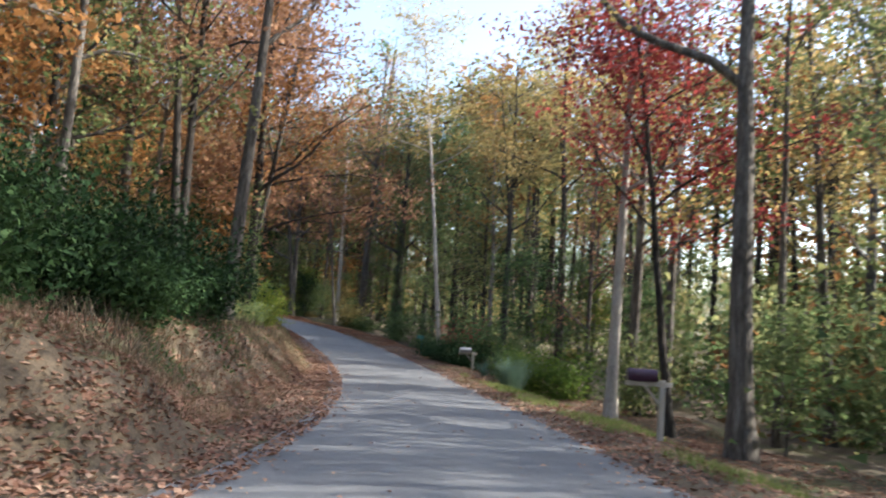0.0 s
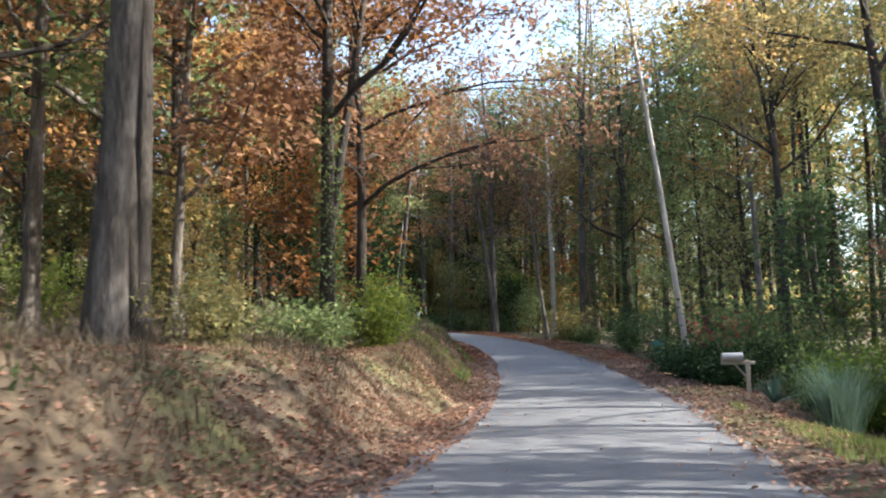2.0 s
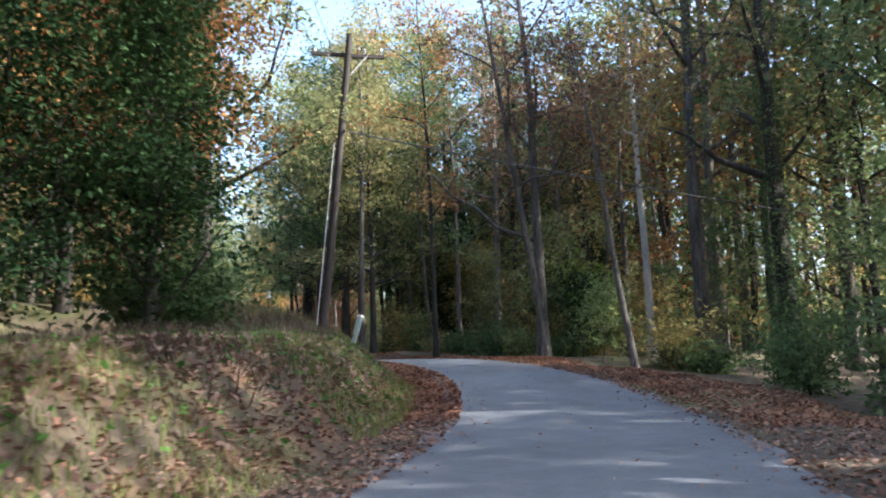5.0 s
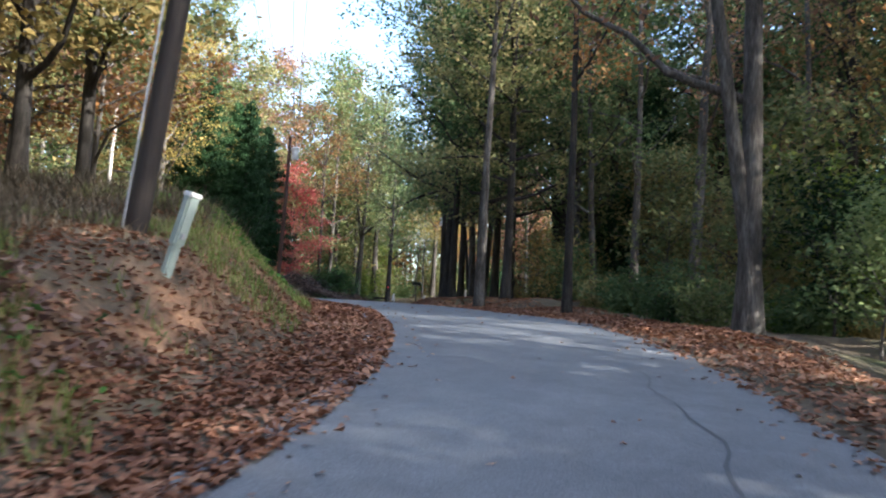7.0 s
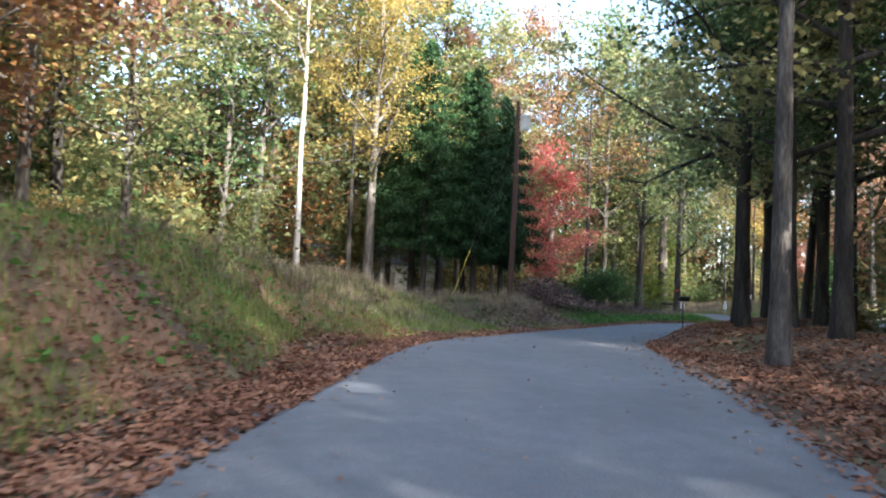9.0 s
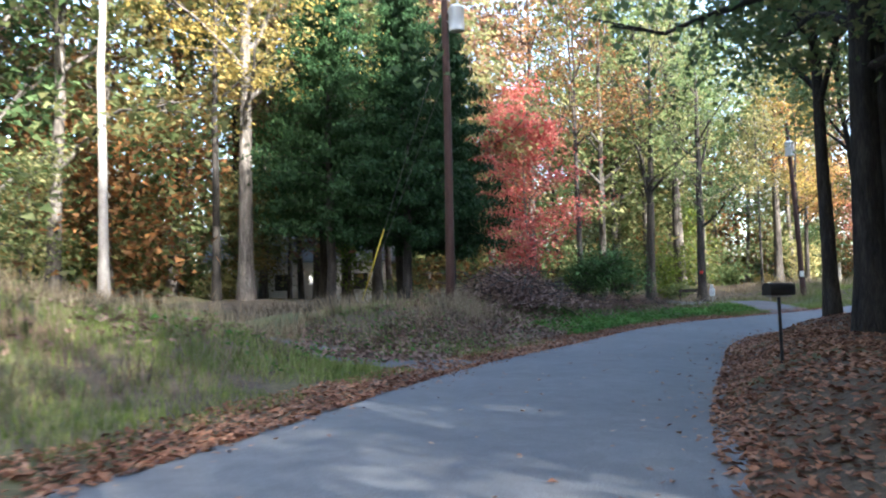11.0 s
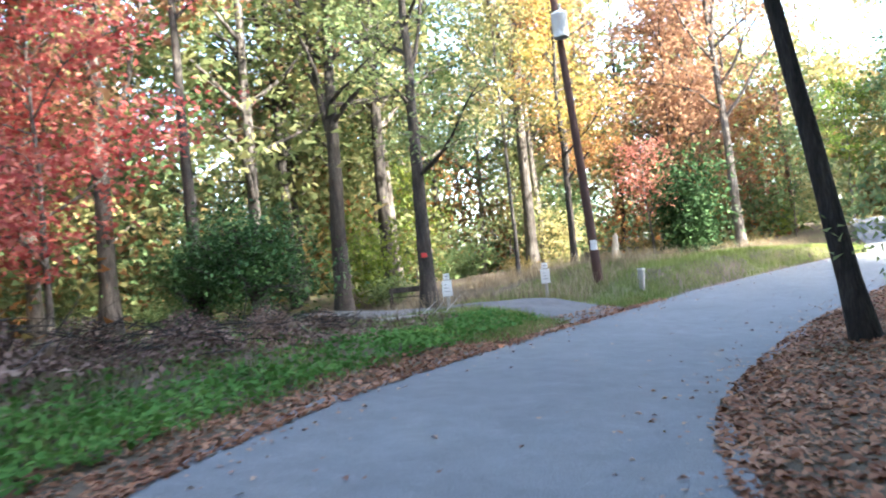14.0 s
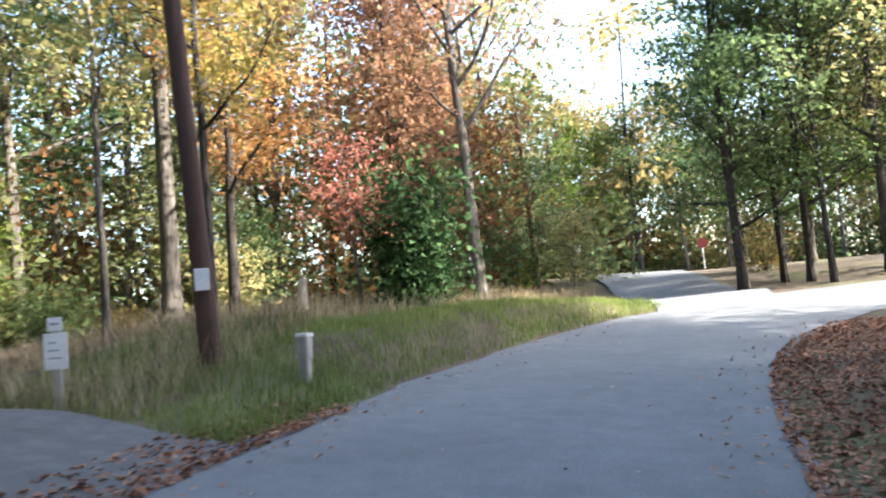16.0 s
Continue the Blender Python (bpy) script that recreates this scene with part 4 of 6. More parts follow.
for k, (x, y, h, r) in enumerate([(-37.3, 87.2, 19, 0.3), (-39.8, 91.4, 18, 0.22), (-34.6, 88.2, 20, 0.24)]):
    own_tree(x, y, "thick dark trunk behind the leafy verge", ("green", "olive", "green")[k], BARK_DARK, seed=210 + k, height=h, r0=r, crown_base=0.26, crown_r=5.6, limbs=22, leaf_n=16000, leaf=0.19, limb_up=0.2)
own_tree(-26.8, 61.0, "hardwood with yellowing olive leaves above the bank", "olive", BARK_DARK, seed=49, height=18, r0=0.18, crown_base=0.14, crown_r=5.0, limbs=24, leaf_n=15000, leaf=0.22)
# tall trees added deep in the woods to keep the bends in shade
for k, (x, y) in enumerate([(13.5, 62.5), (-22.0, 91.0), (-27.0, 90.2), (-17.5, 91.5), (-24.5, 95.0), (-30.5, 94.0), (-34.5, 99.0), (-38.5, 104.0)]):
    own_tree(x, y, "very tall hardwood added deep in the woods for shade", ("olive", "green")[k % 2], BARK_DARK, seed=190 + k, height=23 + k % 3, r0=0.24, crown_base=0.28, crown_r=6.0, limbs=20, leaf_n=11000, leaf=0.24)

# added sun blockers: crowns set high, mostly above the view, to shade the bend
for k, (x, y) in enumerate([(3.0, 69.5), (8.0, 71.0), (12.5, 68.0), (6.5, 65.5), (13.0, 55.5), (18.0, 58.5)]):
    own_tree(x, y, "very tall hardwood with a high thin crown added for shade", ("gold", "olive")[k % 2], BARK_DARK, seed=230 + k, height=22, r0=0.2, crown_base=0.62, crown_r=5.4, limbs=14, leaf_n=5500, leaf=0.27)

# trees added inside the bend to shade the grass mound and the woods opposite
for k, (x, y) in enumerate([(-38.5, 110.5), (-35.0, 117.0), (-31.5, 109.5), (-28.0, 116.0), (-36.5, 123.5), (-30.0, 124.0)]):
    own_tree(x, y, "tall hardwood added inside the bend for shade", ("olive", "green", "gold")[k % 3], BARK_DARK, seed=240 + k, height=20, r0=0.2, crown_base=0.32, crown_r=5.6, limbs=16, leaf_n=7000, leaf=0.26)

# trees between the roads at the junction
for k, (x, y, h, r, cb) in enumerate([(-53.4, 135.2, 17, 0.24, 0.2), (-52.1, 139.4, 17, 0.17, 0.2), (-51.0, 137.2, 16, 0.2, 0.22), (-50.2, 134.6, 18, 0.15, 0.25),
                                      (-47.8, 141.5, 18, 0.18, 0.2), (-48.3, 135.4, 18, 0.22, 0.3), (-46.0, 138.5, 17, 0.2, 0.22), (-43.5, 141.0, 18, 0.2, 0.25), (-44.2, 136.2, 16, 0.17, 0.2), (-40.5, 138.5, 18, 0.2, 0.2)]):
    own_tree(x, y, "tall green hardwood between the roads at the junction", ("green", "lime", "olive")[k % 3], BARK_DARK, seed=60 + k, height=h, r0=r * 0.85, crown_base=cb * 0.7, crown_r=4.8, limbs=20, leaf_n=10000, leaf=0.22, limb_up=0.3, lean=(0.02 * (k % 3 - 1), 0))
for k, (x, y, h, c) in enumerate([(-70.5, 150.0, 13, "olive"), (-67.4, 164.0, 12, "lime"), (-72.5, 146.0, 11, "gold"), (-64.0, 165.5, 13, "green"), (-60.0, 166.0, 15, "green"), (-57.0, 167.5, 16, "olive"), (-53.0, 168.0, 17, "green"), (-49.0, 168.5, 17, "olive"), (-45.0, 169.5, 17, "green"), (-40.0, 170.0, 17, "green")]):
    own_tree(x, y, "slim sunlit hardwood beyond the far road", c, BARK, seed=80 + k, height=h, r0=0.16, crown_base=0.22, crown_r=3.8, limbs=16, leaf_n=7000, leaf=0.24)
for u in range(16):
    NEAR.append((-53.0 - 0.55 * u, 121.0 + 2.2 * u, 3.5))


def ivy(ob, height, radius, seed, n=2600):
    """Ivy leaves clinging round the lower trunk."""
    r = np.random.default_rng(seed)
    u = r.uniform(0, 1, n)**1.3
    turn = r.uniform(0, 6.28, n)
    d = radius * (1.15 - 0.3 * u) + np.abs(r.normal(0, 0.07, n))
    gg = Geo()
    gg.leaves(np.c_[np.cos(turn) * d, np.sin(turn) * d, u * height], 0.11, r, 0.2)
    part("ivy", gg, LEAF["green"], ob, "glossy green ivy on the trunk")


ivy(IVY_TREE_A, 9.0, 0.3, 1)
ivy(IVY_TREE_B, 6.0, 0.28, 2, 1800)
ivy(IVY_TREE_C, 11.0, 0.42, 3, 5200)

# ---- woods ----
NEAR += [(6.6, 14.5, 2.6), (7.0, 17.2, 2.4), (5.8, 12.0, 2.2), (-6.3, 26.5, 2.6), (-7.4, 28.3, 2.0)]
rng = np.random.default_rng(77)
cands = np.c_[rng.uniform(-95, 40, 9000), rng.uniform(-30, 175, 9000)]
crun, caside, chalf, _, _ = road_near(cands[:, 0], cands[:, 1])
cdc, _ = cross_near(cands[:, 0], cands[:, 1])
cz = ground_z(cands[:, 0], cands[:, 1])


def gap(run, aside, off):
    """How far from the edge of the road the woods begin."""
    if aside > 0:
        return float(np.interp(run, [0, 40, 60, 75, 95, 108, 118, 128, 140, 155, 175, 190], [4.5, 4.5, 3.8, 6.0, 6, 8, 14, 16, 17, 11, 9, 12]))
    return float(np.interp(run, [0, 40, 70, 80, 100, 115, 130, 150, 160, 190], [4.0, 4.5, 4, 3.5, 3.2, 4.0, 4.0, 4.5, 9, 9]))


spots = []
for (x, y), run, aside, half, dc, z in zip(cands, crun, caside, chalf, cdc, cz):
    off = abs(aside) - half
    if len(spots) >= 255 or off > 24 or off < gap(run, aside, off) or dc < 9 or not free(x, y, (0.8 if off < 8 else 0.55) if aside < 0 and run > 74 else 0.9):
        continue
    if run < 95 and aside < 0 and rng.uniform() < (0.55 if run < 68 and off < 9 else 0.5 if run < 70 else 0.82):
        continue
    NEAR.append((x, y, 1.0 + 0.022 * off))
    spots.append((x, y, z, run, aside, off))

for x, y, z, run, aside, off in spots:
    left = aside > 0
    if run < 75:
        w = ["orange", "rust", "olive", "green", "gold", "green"] if left else ["gold", "orange", "rust", "gold", "olive", "rust", "olive"]
    elif run < 112:
        w = ["olive", "orange", "orange", "gold", "green", "gold"] if left else ["rust", "orange", "gold", "green", "rust", "olive"]
    else:
        w = ["olive", "green", "rust", "olive", "olive", "green"] if left else ["green", "green", "olive", "pine"]
    k = w[rng.integers(len(w))]
    s = rng.uniform(0.85, 1.2) if run < 75 else rng.uniform(0.95, 1.35)
    if k == "pine" and off < 10:
        k = "green"
    if k == "pine":
        tree("pine", x, y, "dark", "dark green pine among the hardwoods", PINES[rng.integers(2)], BARK_DARK, turn=rng.uniform(0, 6.28), scale=s, z=z, group="woodland trees")
    else:
        v = int(rng.integers(len(WOODS)))
        tree("wood", x, y, k, f"tall hardwood with {LEAF_WORDS[k]} autumn leaves", (THIN_WOODS if not left and run < 126 else WOODS if off < 14 else FAR_WOODS)[v], (BARK, BARK_DARK, BARK)[int(rng.integers(3))], turn=rng.uniform(0, 6.28), scale=s, z=z, group="woodland trees")

# saplings and bushes at the edge of the woods
n_small = 0
for (x, y), run, aside, half, dc, z in zip(cands[4000:], crun[4000:], caside[4000:], chalf[4000:], cdc[4000:], cz[4000:]):
    off = abs(aside) - half
    g0 = gap(run, aside, off)
    if n_small >= 230 or off > g0 + 14 or off < g0 - 1.2 or dc < 8 or not free(x, y, 0.15):
        continue
    if aside < 0 and run > 76 and off < g0 + 2.5 or aside < 0 and 70 < run < 112 and rng.uniform() < 0.7:
        continue
    if aside < 0 and run < 70 and rng.uniform() < 0.25:
        continue
    NEAR.append((x, y, 0.35))
    n_small += 1
    left = aside > 0
    k = ["olive", "green", "gold", "lime", "green", "orange" if left and run < 112 else "olive", "gold"][int(rng.integers(7))]
    # darker green replaces bright leaves here, putting the woods' shade into the colour
    if not left and run < 64 and k in ("gold", "lime"):
        k = "green"
    if rng.uniform() < 0.45:
        tree("sapling", x, y, k, f"thin sapling with {LEAF_WORDS[k]} leaves", SAPLINGS[int(rng.integers(3))], BARK, "sapling", "sapling", "undergrowth", rng.uniform(0, 6.28), rng.uniform(0.7, 1.2), z=z)
    else:
        tree("bush", x, y, k, f"woodland bush with {LEAF_WORDS[k]} leaves", SHRUBS[int(rng.integers(3))], BARK_DARK, "bush", "bush", "undergrowth", rng.uniform(0, 6.28), rng.uniform(0.7, 1.4), z=z, low="stem")

# far woods, one object of trunks and one of leaves
def far_woods():
    r = np.random.default_rng(5)
    wood = {"trunks": Geo()}
    crowns = {"olive": Geo(3), "gold": Geo(3), "green": Geo(3), "orange": Geo(3)}
    c = np.c_[r.uniform(-190, 140, 9000), r.uniform(-110, 270, 9000)]
    run, aside, half, _, _ = road_near(c[:, 0], c[:, 1])
    dc, _ = cross_near(c[:, 0], c[:, 1])
    z = ground_z(c[:, 0], c[:, 1])
    n = 0
    for (x, y), a, d, zz, rn in zip(c, aside, dc, z, run):
        n += 1
        if n > 3000 or abs(a) < 25 or abs(a) > 95 or d < 8 or r.uniform() < (0.72 if a > 0 else 0.9 if rn < 72 else 0.97):
            continue
        h = r.uniform(15, 23)
        wood["trunks"].tube(np.array([(x, y, zz - 0.3), (x + r.normal(0, 0.4), y, zz + h * 0.5), (x + r.normal(0, 0.8), y, zz + h)]), [0.2, 0.15, 0.04], 5)
        k = list(crowns)[int(r.choice(4, p=[0.4, 0.25, 0.2, 0.15]))]
        m = 950 if a > 0 else 520
        blob = np.c_[r.normal(0, 2.2, (14, 2)), r.uniform(0.2, 1.0, 14) * h]
        at = np.array([x, y, zz]) + blob[r.integers(0, 14, m)] + r.normal(0, 1.0, (m, 3))
        crowns[k].leaves(at, 0.6, r, 0.3)
    n = 0
    for (x, y), a, hf, d, zz in zip(c[::-1], aside[::-1], half[::-1], dc[::-1], z[::-1]):
        if n > 420 or abs(a) < 22 or abs(a) > 62 or d < 9:
            continue
        n += 1
        k = ["olive", "gold", "gold", "olive"][int(r.integers(4))]
        s = r.uniform(1.0, 2.4)
        at = np.array([x, y, zz + s * 0.8]) + r.normal(0, 1, (170, 3)) * (s, s, s * 0.55)
        crowns[k].leaves(at, 0.5, r, 0.2)
    n = 0
    for (x, y), a, d, zz, rn in zip(c[::-1], aside[::-1], dc[::-1], z[::-1], run[::-1]):
        if n > 150 or a < 24 or a > 62 or rn < 98 or d < 8 or (x + 79)**2 + (y - 88.5)**2 < 120:
            continue
        n += 1
        h = r.uniform(11, 19)
        blob = np.c_[r.normal(0, 2.4, (20, 2)), r.uniform(0.05, 1.0, 20) * h]
        at = np.array([x, y, zz]) + blob[r.integers(0, 20, 1500)] + r.normal(0, 1.0, (1500, 3))
        crowns[list(crowns)[int(r.choice(4, p=[0.45, 0.15, 0.3, 0.1]))]].leaves(at, 0.45, r, 0.3)
    n = 0
    for (x, y), a, d, zz, rn in zip(c, aside, dc, z, run):
        if n > 560 or abs(a) < 20 or abs(a) > 60 or d < 9 or (a > 0 and rn < 84) or (a < 0 and rn > 72) or (x + 79)**2 + (y - 88.5)**2 < 120 or (rn < 150 and rn > 118 and a < 24):
            continue
        n += 1
        s = r.uniform(1.0, 2.2)
        at = np.array([x, y, zz + s * 0.9]) + r.normal(0, 1, (230, 3)) * (s, s, s * 0.6)
        crowns[["olive", "green", "green", "olive", "orange"][int(r.integers(5))]].leaves(at, 0.42, r, 0.2)
    for want, side, r0, r1, a0, a1, leaves, size, tall in ((250, -1, 20, 70, 13.5, 46, 420, 0.36, 5.5), (120, -1, 42, 80, 23, 50, 900, 0.5, 10.5), (260, 1, 95, 260, 28, 64, 420, 0.46, 4.0), (60, -1, 106, 180, 17, 44, 420, 0.4, 5.0), (40, 1, 108, 146, 19, 42, 1100, 0.3, 8.0), (90, 1, 136, 200, 19, 48, 1450, 0.3, 13.0)):
        n = 0
        for (x, y), a, d, zz, rn in zip(c[4000:], aside[4000:], dc[4000:], z[4000:], run[4000:]):
            if n > want or side * a < a0 or side * a > a1 or rn < r0 or rn > r1 or d < 9 or (x + 79)**2 + (y - 88.5)**2 < 120:
                continue
            n += 1
            h = tall * r.uniform(0.6, 1.3)
            blob = np.c_[r.normal(0, 1.9, (12, 2)), r.uniform(0.05, 1.0, 12) * h]
            at = np.array([x, y, zz]) + blob[r.integers(0, 12, leaves)] + r.normal(0, 0.9, (leaves, 3))
            crowns[list(crowns)[int(r.choice(4, p=[0.42, 0.08, 0.42, 0.08] if r1 <= 80 else [0.35, 0.2, 0.15, 0.3]))]].leaves(at, size, r, 0.3)
    # high canopies added to the east to block the sun, open below
    for want, r0, r1, a0, a1, skip in ((96, 66, 180, 25, 46, 0.55), (9, 71, 81, 22, 38, 0.0), (12, 88, 106, 19, 33, 0.0)):
        n = 0
        for (x, y), a, d, zz, rn in zip(c[2000:], aside[2000:], dc[2000:], z[2000:], run[2000:]):
            if n > want or -a < a0 or -a > a1 or rn < r0 or rn > r1 or d < 9 or (rn < 110 and r.uniform() < skip):
                continue
            n += 1
            h = r.uniform(21, 27)
            x, y = x + r.normal(0, 1.5), y + r.normal(0, 1.5)
            wood["trunks"].tube(np.array([(x, y, zz - 0.3), (x + r.normal(0, 0.4), y, zz + h * 0.5), (x + r.normal(0, 0.8), y, zz + h)]), [0.24, 0.18, 0.04], 5)
            blob = np.c_[r.normal(0, 2.6, (18, 2)), r.uniform(0.5, 1.0, 18) * h]
            at = np.array([x, y, zz]) + blob[r.integers(0, 18, 620)] + r.normal(0, 0.9, (620, 3))
            crowns[list(crowns)[int(r.choice(4, p=[0.35, 0.3, 0.15, 0.2]))]].leaves(at, 0.55, r, 0.3)
    top = part("far_woods", wood["trunks"], BARK_DARK)
    tagged(top, "distant hardwood trunks behind the roadside trees, some added for shade", "woods", kind="stuff")
    for k, gg in crowns.items():
        part("foliage", gg, LEAF[k], top, kind="stuff")


far_woods()

# ---- poles, wires, boxes and signs ----
def stick(name, a, b, r0, r1, mat, parent=None, sides=12, label="", bend=0.0):
    """A round bar from a to b, slightly bowed."""
    a, b = np.array(a, float), np.array(b, float)
    u = np.linspace(0, 1, 9)[:, None]
    p = a + (b - a) * u + np.array([0.3, 0.7, 0]) * bend * np.sin(np.pi * u)
    gg = Geo()
    gg.tube(p, np.linspace(r0, r1, 9), sides)
    for q, r in ((p[0], r0), (p[-1], r1)):
        e = unit(b - a)
        w = unit(np.cross(e, (0.3, 0.9, 0.1)))
        x = np.cross(e, w)
        ang = np.arange(sides) / sides * 2 * np.pi
        ring = q + r * (np.cos(ang)[:, None] * w + np.sin(ang)[:, None] * x)
        n = sides // 2
        gg.add(ring, [(0, k, k + 1, k + 2 if k + 2 < sides else 0) for k in range(1, sides - 2, 2)])
    return part(name, gg, mat, parent, label, True)


def wire(name, a, b, sag, r=0.012, mat=None, parent=None, label="", category="wire"):
    u = np.linspace(0, 1, 24)[:, None]
    p = np.array(a, float) * (1 - u) + np.array(b, float) * u - np.array([0, 0, 1]) * sag * 4 * u * (1 - u)
    gg = Geo()
    gg.tube(p, np.full(24, r), 5)
    ob = part(name, gg, mat or WIRE, parent, "" if parent is None else label, True)
    return ob if parent else tagged(ob, label, category)


def rounded(lo, hi, r=0.02, seg=2):
    bm = bmesh.new()
    bmesh.ops.create_cube(bm, size=1)
    lo, hi = Vector(lo), Vector(hi)
    for v in bm.verts:
        v.co = Vector([(lo[k] + hi[k]) / 2 + v.co[k] * (hi[k] - lo[k]) for k in range(3)])
    bmesh.ops.bevel(bm, geom=bm.edges[:], offset=r, segments=seg, affect="EDGES", clamp_overlap=True)
    return bm


def can(parent, at, r, h, mat, name, label=""):
    """An upright drum with a domed lid."""
    prof = [(r * 0.96, 0), (r, 0.03), (r, h - 0.05), (r * 1.05, h - 0.04), (r * 1.05, h), (r * 0.7, h + 0.07), (0.02, h + 0.1)]
    gg = Geo()
    gg.tube(np.array([(at[0], at[1], at[2] + z) for _, z in prof]), [q for q, _ in prof], 16)
    return part(name, gg, mat, parent, label, True)


def utility_pole(x, y, height, lean, label, arm=None, drum=None, tag=None, conduit=None, wood=None, thick=0.15):
    z = gz(x, y)
    ob = empty("utility_pole", x, y, z, label, "utility pole", "roadside poles")
    top = np.array([lean[0], lean[1], height])
    stick("pole", (0, 0, -0.3), top, thick, thick * 0.7, wood or POLE_WOOD, ob, bend=0.04)
    on = lambda h: top * (h / height)
    if arm:
        h, half, ang = arm
        c = on(h)
        d = np.array([math.cos(ang), math.sin(ang), 0.0])
        side = np.array([-d[1], d[0], 0.0])
        bm = rounded((-half, -0.05, -0.06), (half, 0.05, 0.06), 0.012)
        beam = bm_part("crossarm", bm, wood or POLE_WOOD, ob, "weathered wooden crossarm")
        beam.matrix_basis = Matrix.Translation(Vector(c + side * 0.17)) @ Euler((0, radians(3), ang)).to_matrix().to_4x4()
        for k in (-0.9, -0.45, 0.45, 0.9):
            q = c + side * 0.17 + d * half * k
            gg = Geo()
            gg.tube(np.array([q + (0, 0, s) for s in (0.04, 0.08, 0.1, 0.14, 0.15, 0.2)]), [0.02, 0.02, 0.045, 0.045, 0.06, 0.03], 10)
            part("insulator", gg, GREY_METAL, ob, "grey ceramic insulator", True)
        for k in (-1, 1):
            stick("brace", c + side * 0.12 + d * half * 0.55 * k, c - (0, 0, 0.75), 0.015, 0.015, GREY_METAL, ob, 6)
    if drum:
        h, off = drum
        c = on(h) + np.array([off[0], off[1], -0.4])
        can(ob, c, 0.24, 0.75, GREY_METAL if off[0] > 9 else WHITE, "transformer", "pale grey transformer can")
        stick("bracket", c + (0, 0, 0.3), on(h), 0.03, 0.03, GREY_METAL, ob, 6)
        stick("bracket", c + (0, 0, 0.6), on(h + 0.3), 0.03, 0.03, GREY_METAL, ob, 6)
        gg = Geo()
        gg.tube(np.array([c + (0.05, 0, s) for s in (0.82, 0.95, 1.05)]), [0.05, 0.035, 0.05], 8)
        part("bushing", gg, GREY_METAL, ob, "", True)
    if tag:
        h, off, w, hh = tag
        c = on(h)
        bm = rounded((-w / 2, -0.008, -hh / 2), (w / 2, 0.008, hh / 2), 0.004, 1)
        p = bm_part("notice", bm, WHITE, ob, "white notice nailed to the pole")
        p.matrix_basis = Matrix.Translation(Vector(c + np.array([*off, 0.0]))) @ Euler((0, 0, math.atan2(off[1], off[0]) + math.pi / 2)).to_matrix().to_4x4()
    if conduit:
        stick("conduit", np.array([conduit[0], conduit[1], -0.2]), on(height * 0.62) + np.array([conduit[0], conduit[1], 0]) * 0.9, 0.016, 0.016, WHITE, ob, 8, "pale plastic cable conduit")
    return ob, np.array([x, y, z]), on


# the pole at the bend, with a crossarm
pa, fa, ona = utility_pole(-15.35, 56.6, 8.9, (0.78, 0.5), "leaning dark wooden utility pole with crossarm on the bank", arm=(8.3, 1.1, 0.55), conduit=(-0.14, -0.09), wood=OLD_POLE_WOOD, thick=0.13)
top_a = fa + ona(8.4)
da = np.array([math.cos(0.55), math.sin(0.55), 0])
wire("cable", fa + ona(5.9), (6.0, 70.6, 4.2), 0.3, 0.022, label="black cable slung across the road from the pole")
wire("guy_wire", fa + ona(8.2), (-20.5, 55.0, gz(-20.5, 55.0)), 0.0, 0.01, label="taut steel guy wire of the leaning pole")
# the reddish pole by the cedars
pb, fb, onb = utility_pole(-50.6, 85.1, 10.2, (0.75, -0.35), "reddish brown utility pole with a transformer beside cedars", drum=(9.1, (0.36, 0.25)))
for k in (-1.0, -0.5, 0.5, 1.0):
    wire("power_line", top_a + da * k * 1.05 + (0, 0, 0.15), fb + onb(9.7) + (k * 0.6, 0.0, 0.0), 0.7, 0.009, label="thin black power line between the poles")
    wire("power_line", top_a + da * k * 1.05 + (0, 0, 0.15), (9.5 + k, 8.0, 8.6), 0.7, 0.009, label="thin black power line along the road")
guy = empty("guy_wire", -52.4, 82.7, gz(-52.4, 82.7), "steel guy wire with a yellow plastic sleeve", "guy wire")
g0 = np.array([-52.4, 82.7, gz(-52.4, 82.7)])
wire("strand", (0, 0, 0), fb + onb(8.8) - g0, 0.0, 0.01, parent=guy)
wire("strand", (0.05, 0.02, 0), fb + onb(7.4) - g0, 0.0, 0.008, parent=guy)
e_g = unit(fb + onb(8.8) - g0)
stick("sleeve", e_g * 0.15, e_g * 2.6, 0.02, 0.02, YELLOW, guy, 8, "yellow plastic guy sleeve")
# the pole at the gravel drive
pc, fc, onc = utility_pole(-58.15, 110.4, 9.6, (-0.55, -0.1), "dark utility pole with a transformer and white notice", drum=(8.1, (0.3, -0.3)), tag=(1.2, (0.1, -0.13), 0.2, 0.3))
for k in (-0.3, 0.3):
    wire("power_line", fb + onb(9.9) + (k, 0, 0), fc + onc(9.3) + (k, 0, 0), 0.8, 0.009, label="thin black power line between the poles")
    wire("power_line", fc + onc(9.3) + (k, 0, 0), (-64.6 + k, 143.4, gz(-64.6, 143.4) + 9.5), 0.8, 0.009, label="thin black power line towards the junction")
pd, fd, ond = utility_pole(-64.6, 143.4, 9.8, (-0.3, 0.0), "grey utility pole at the far junction")


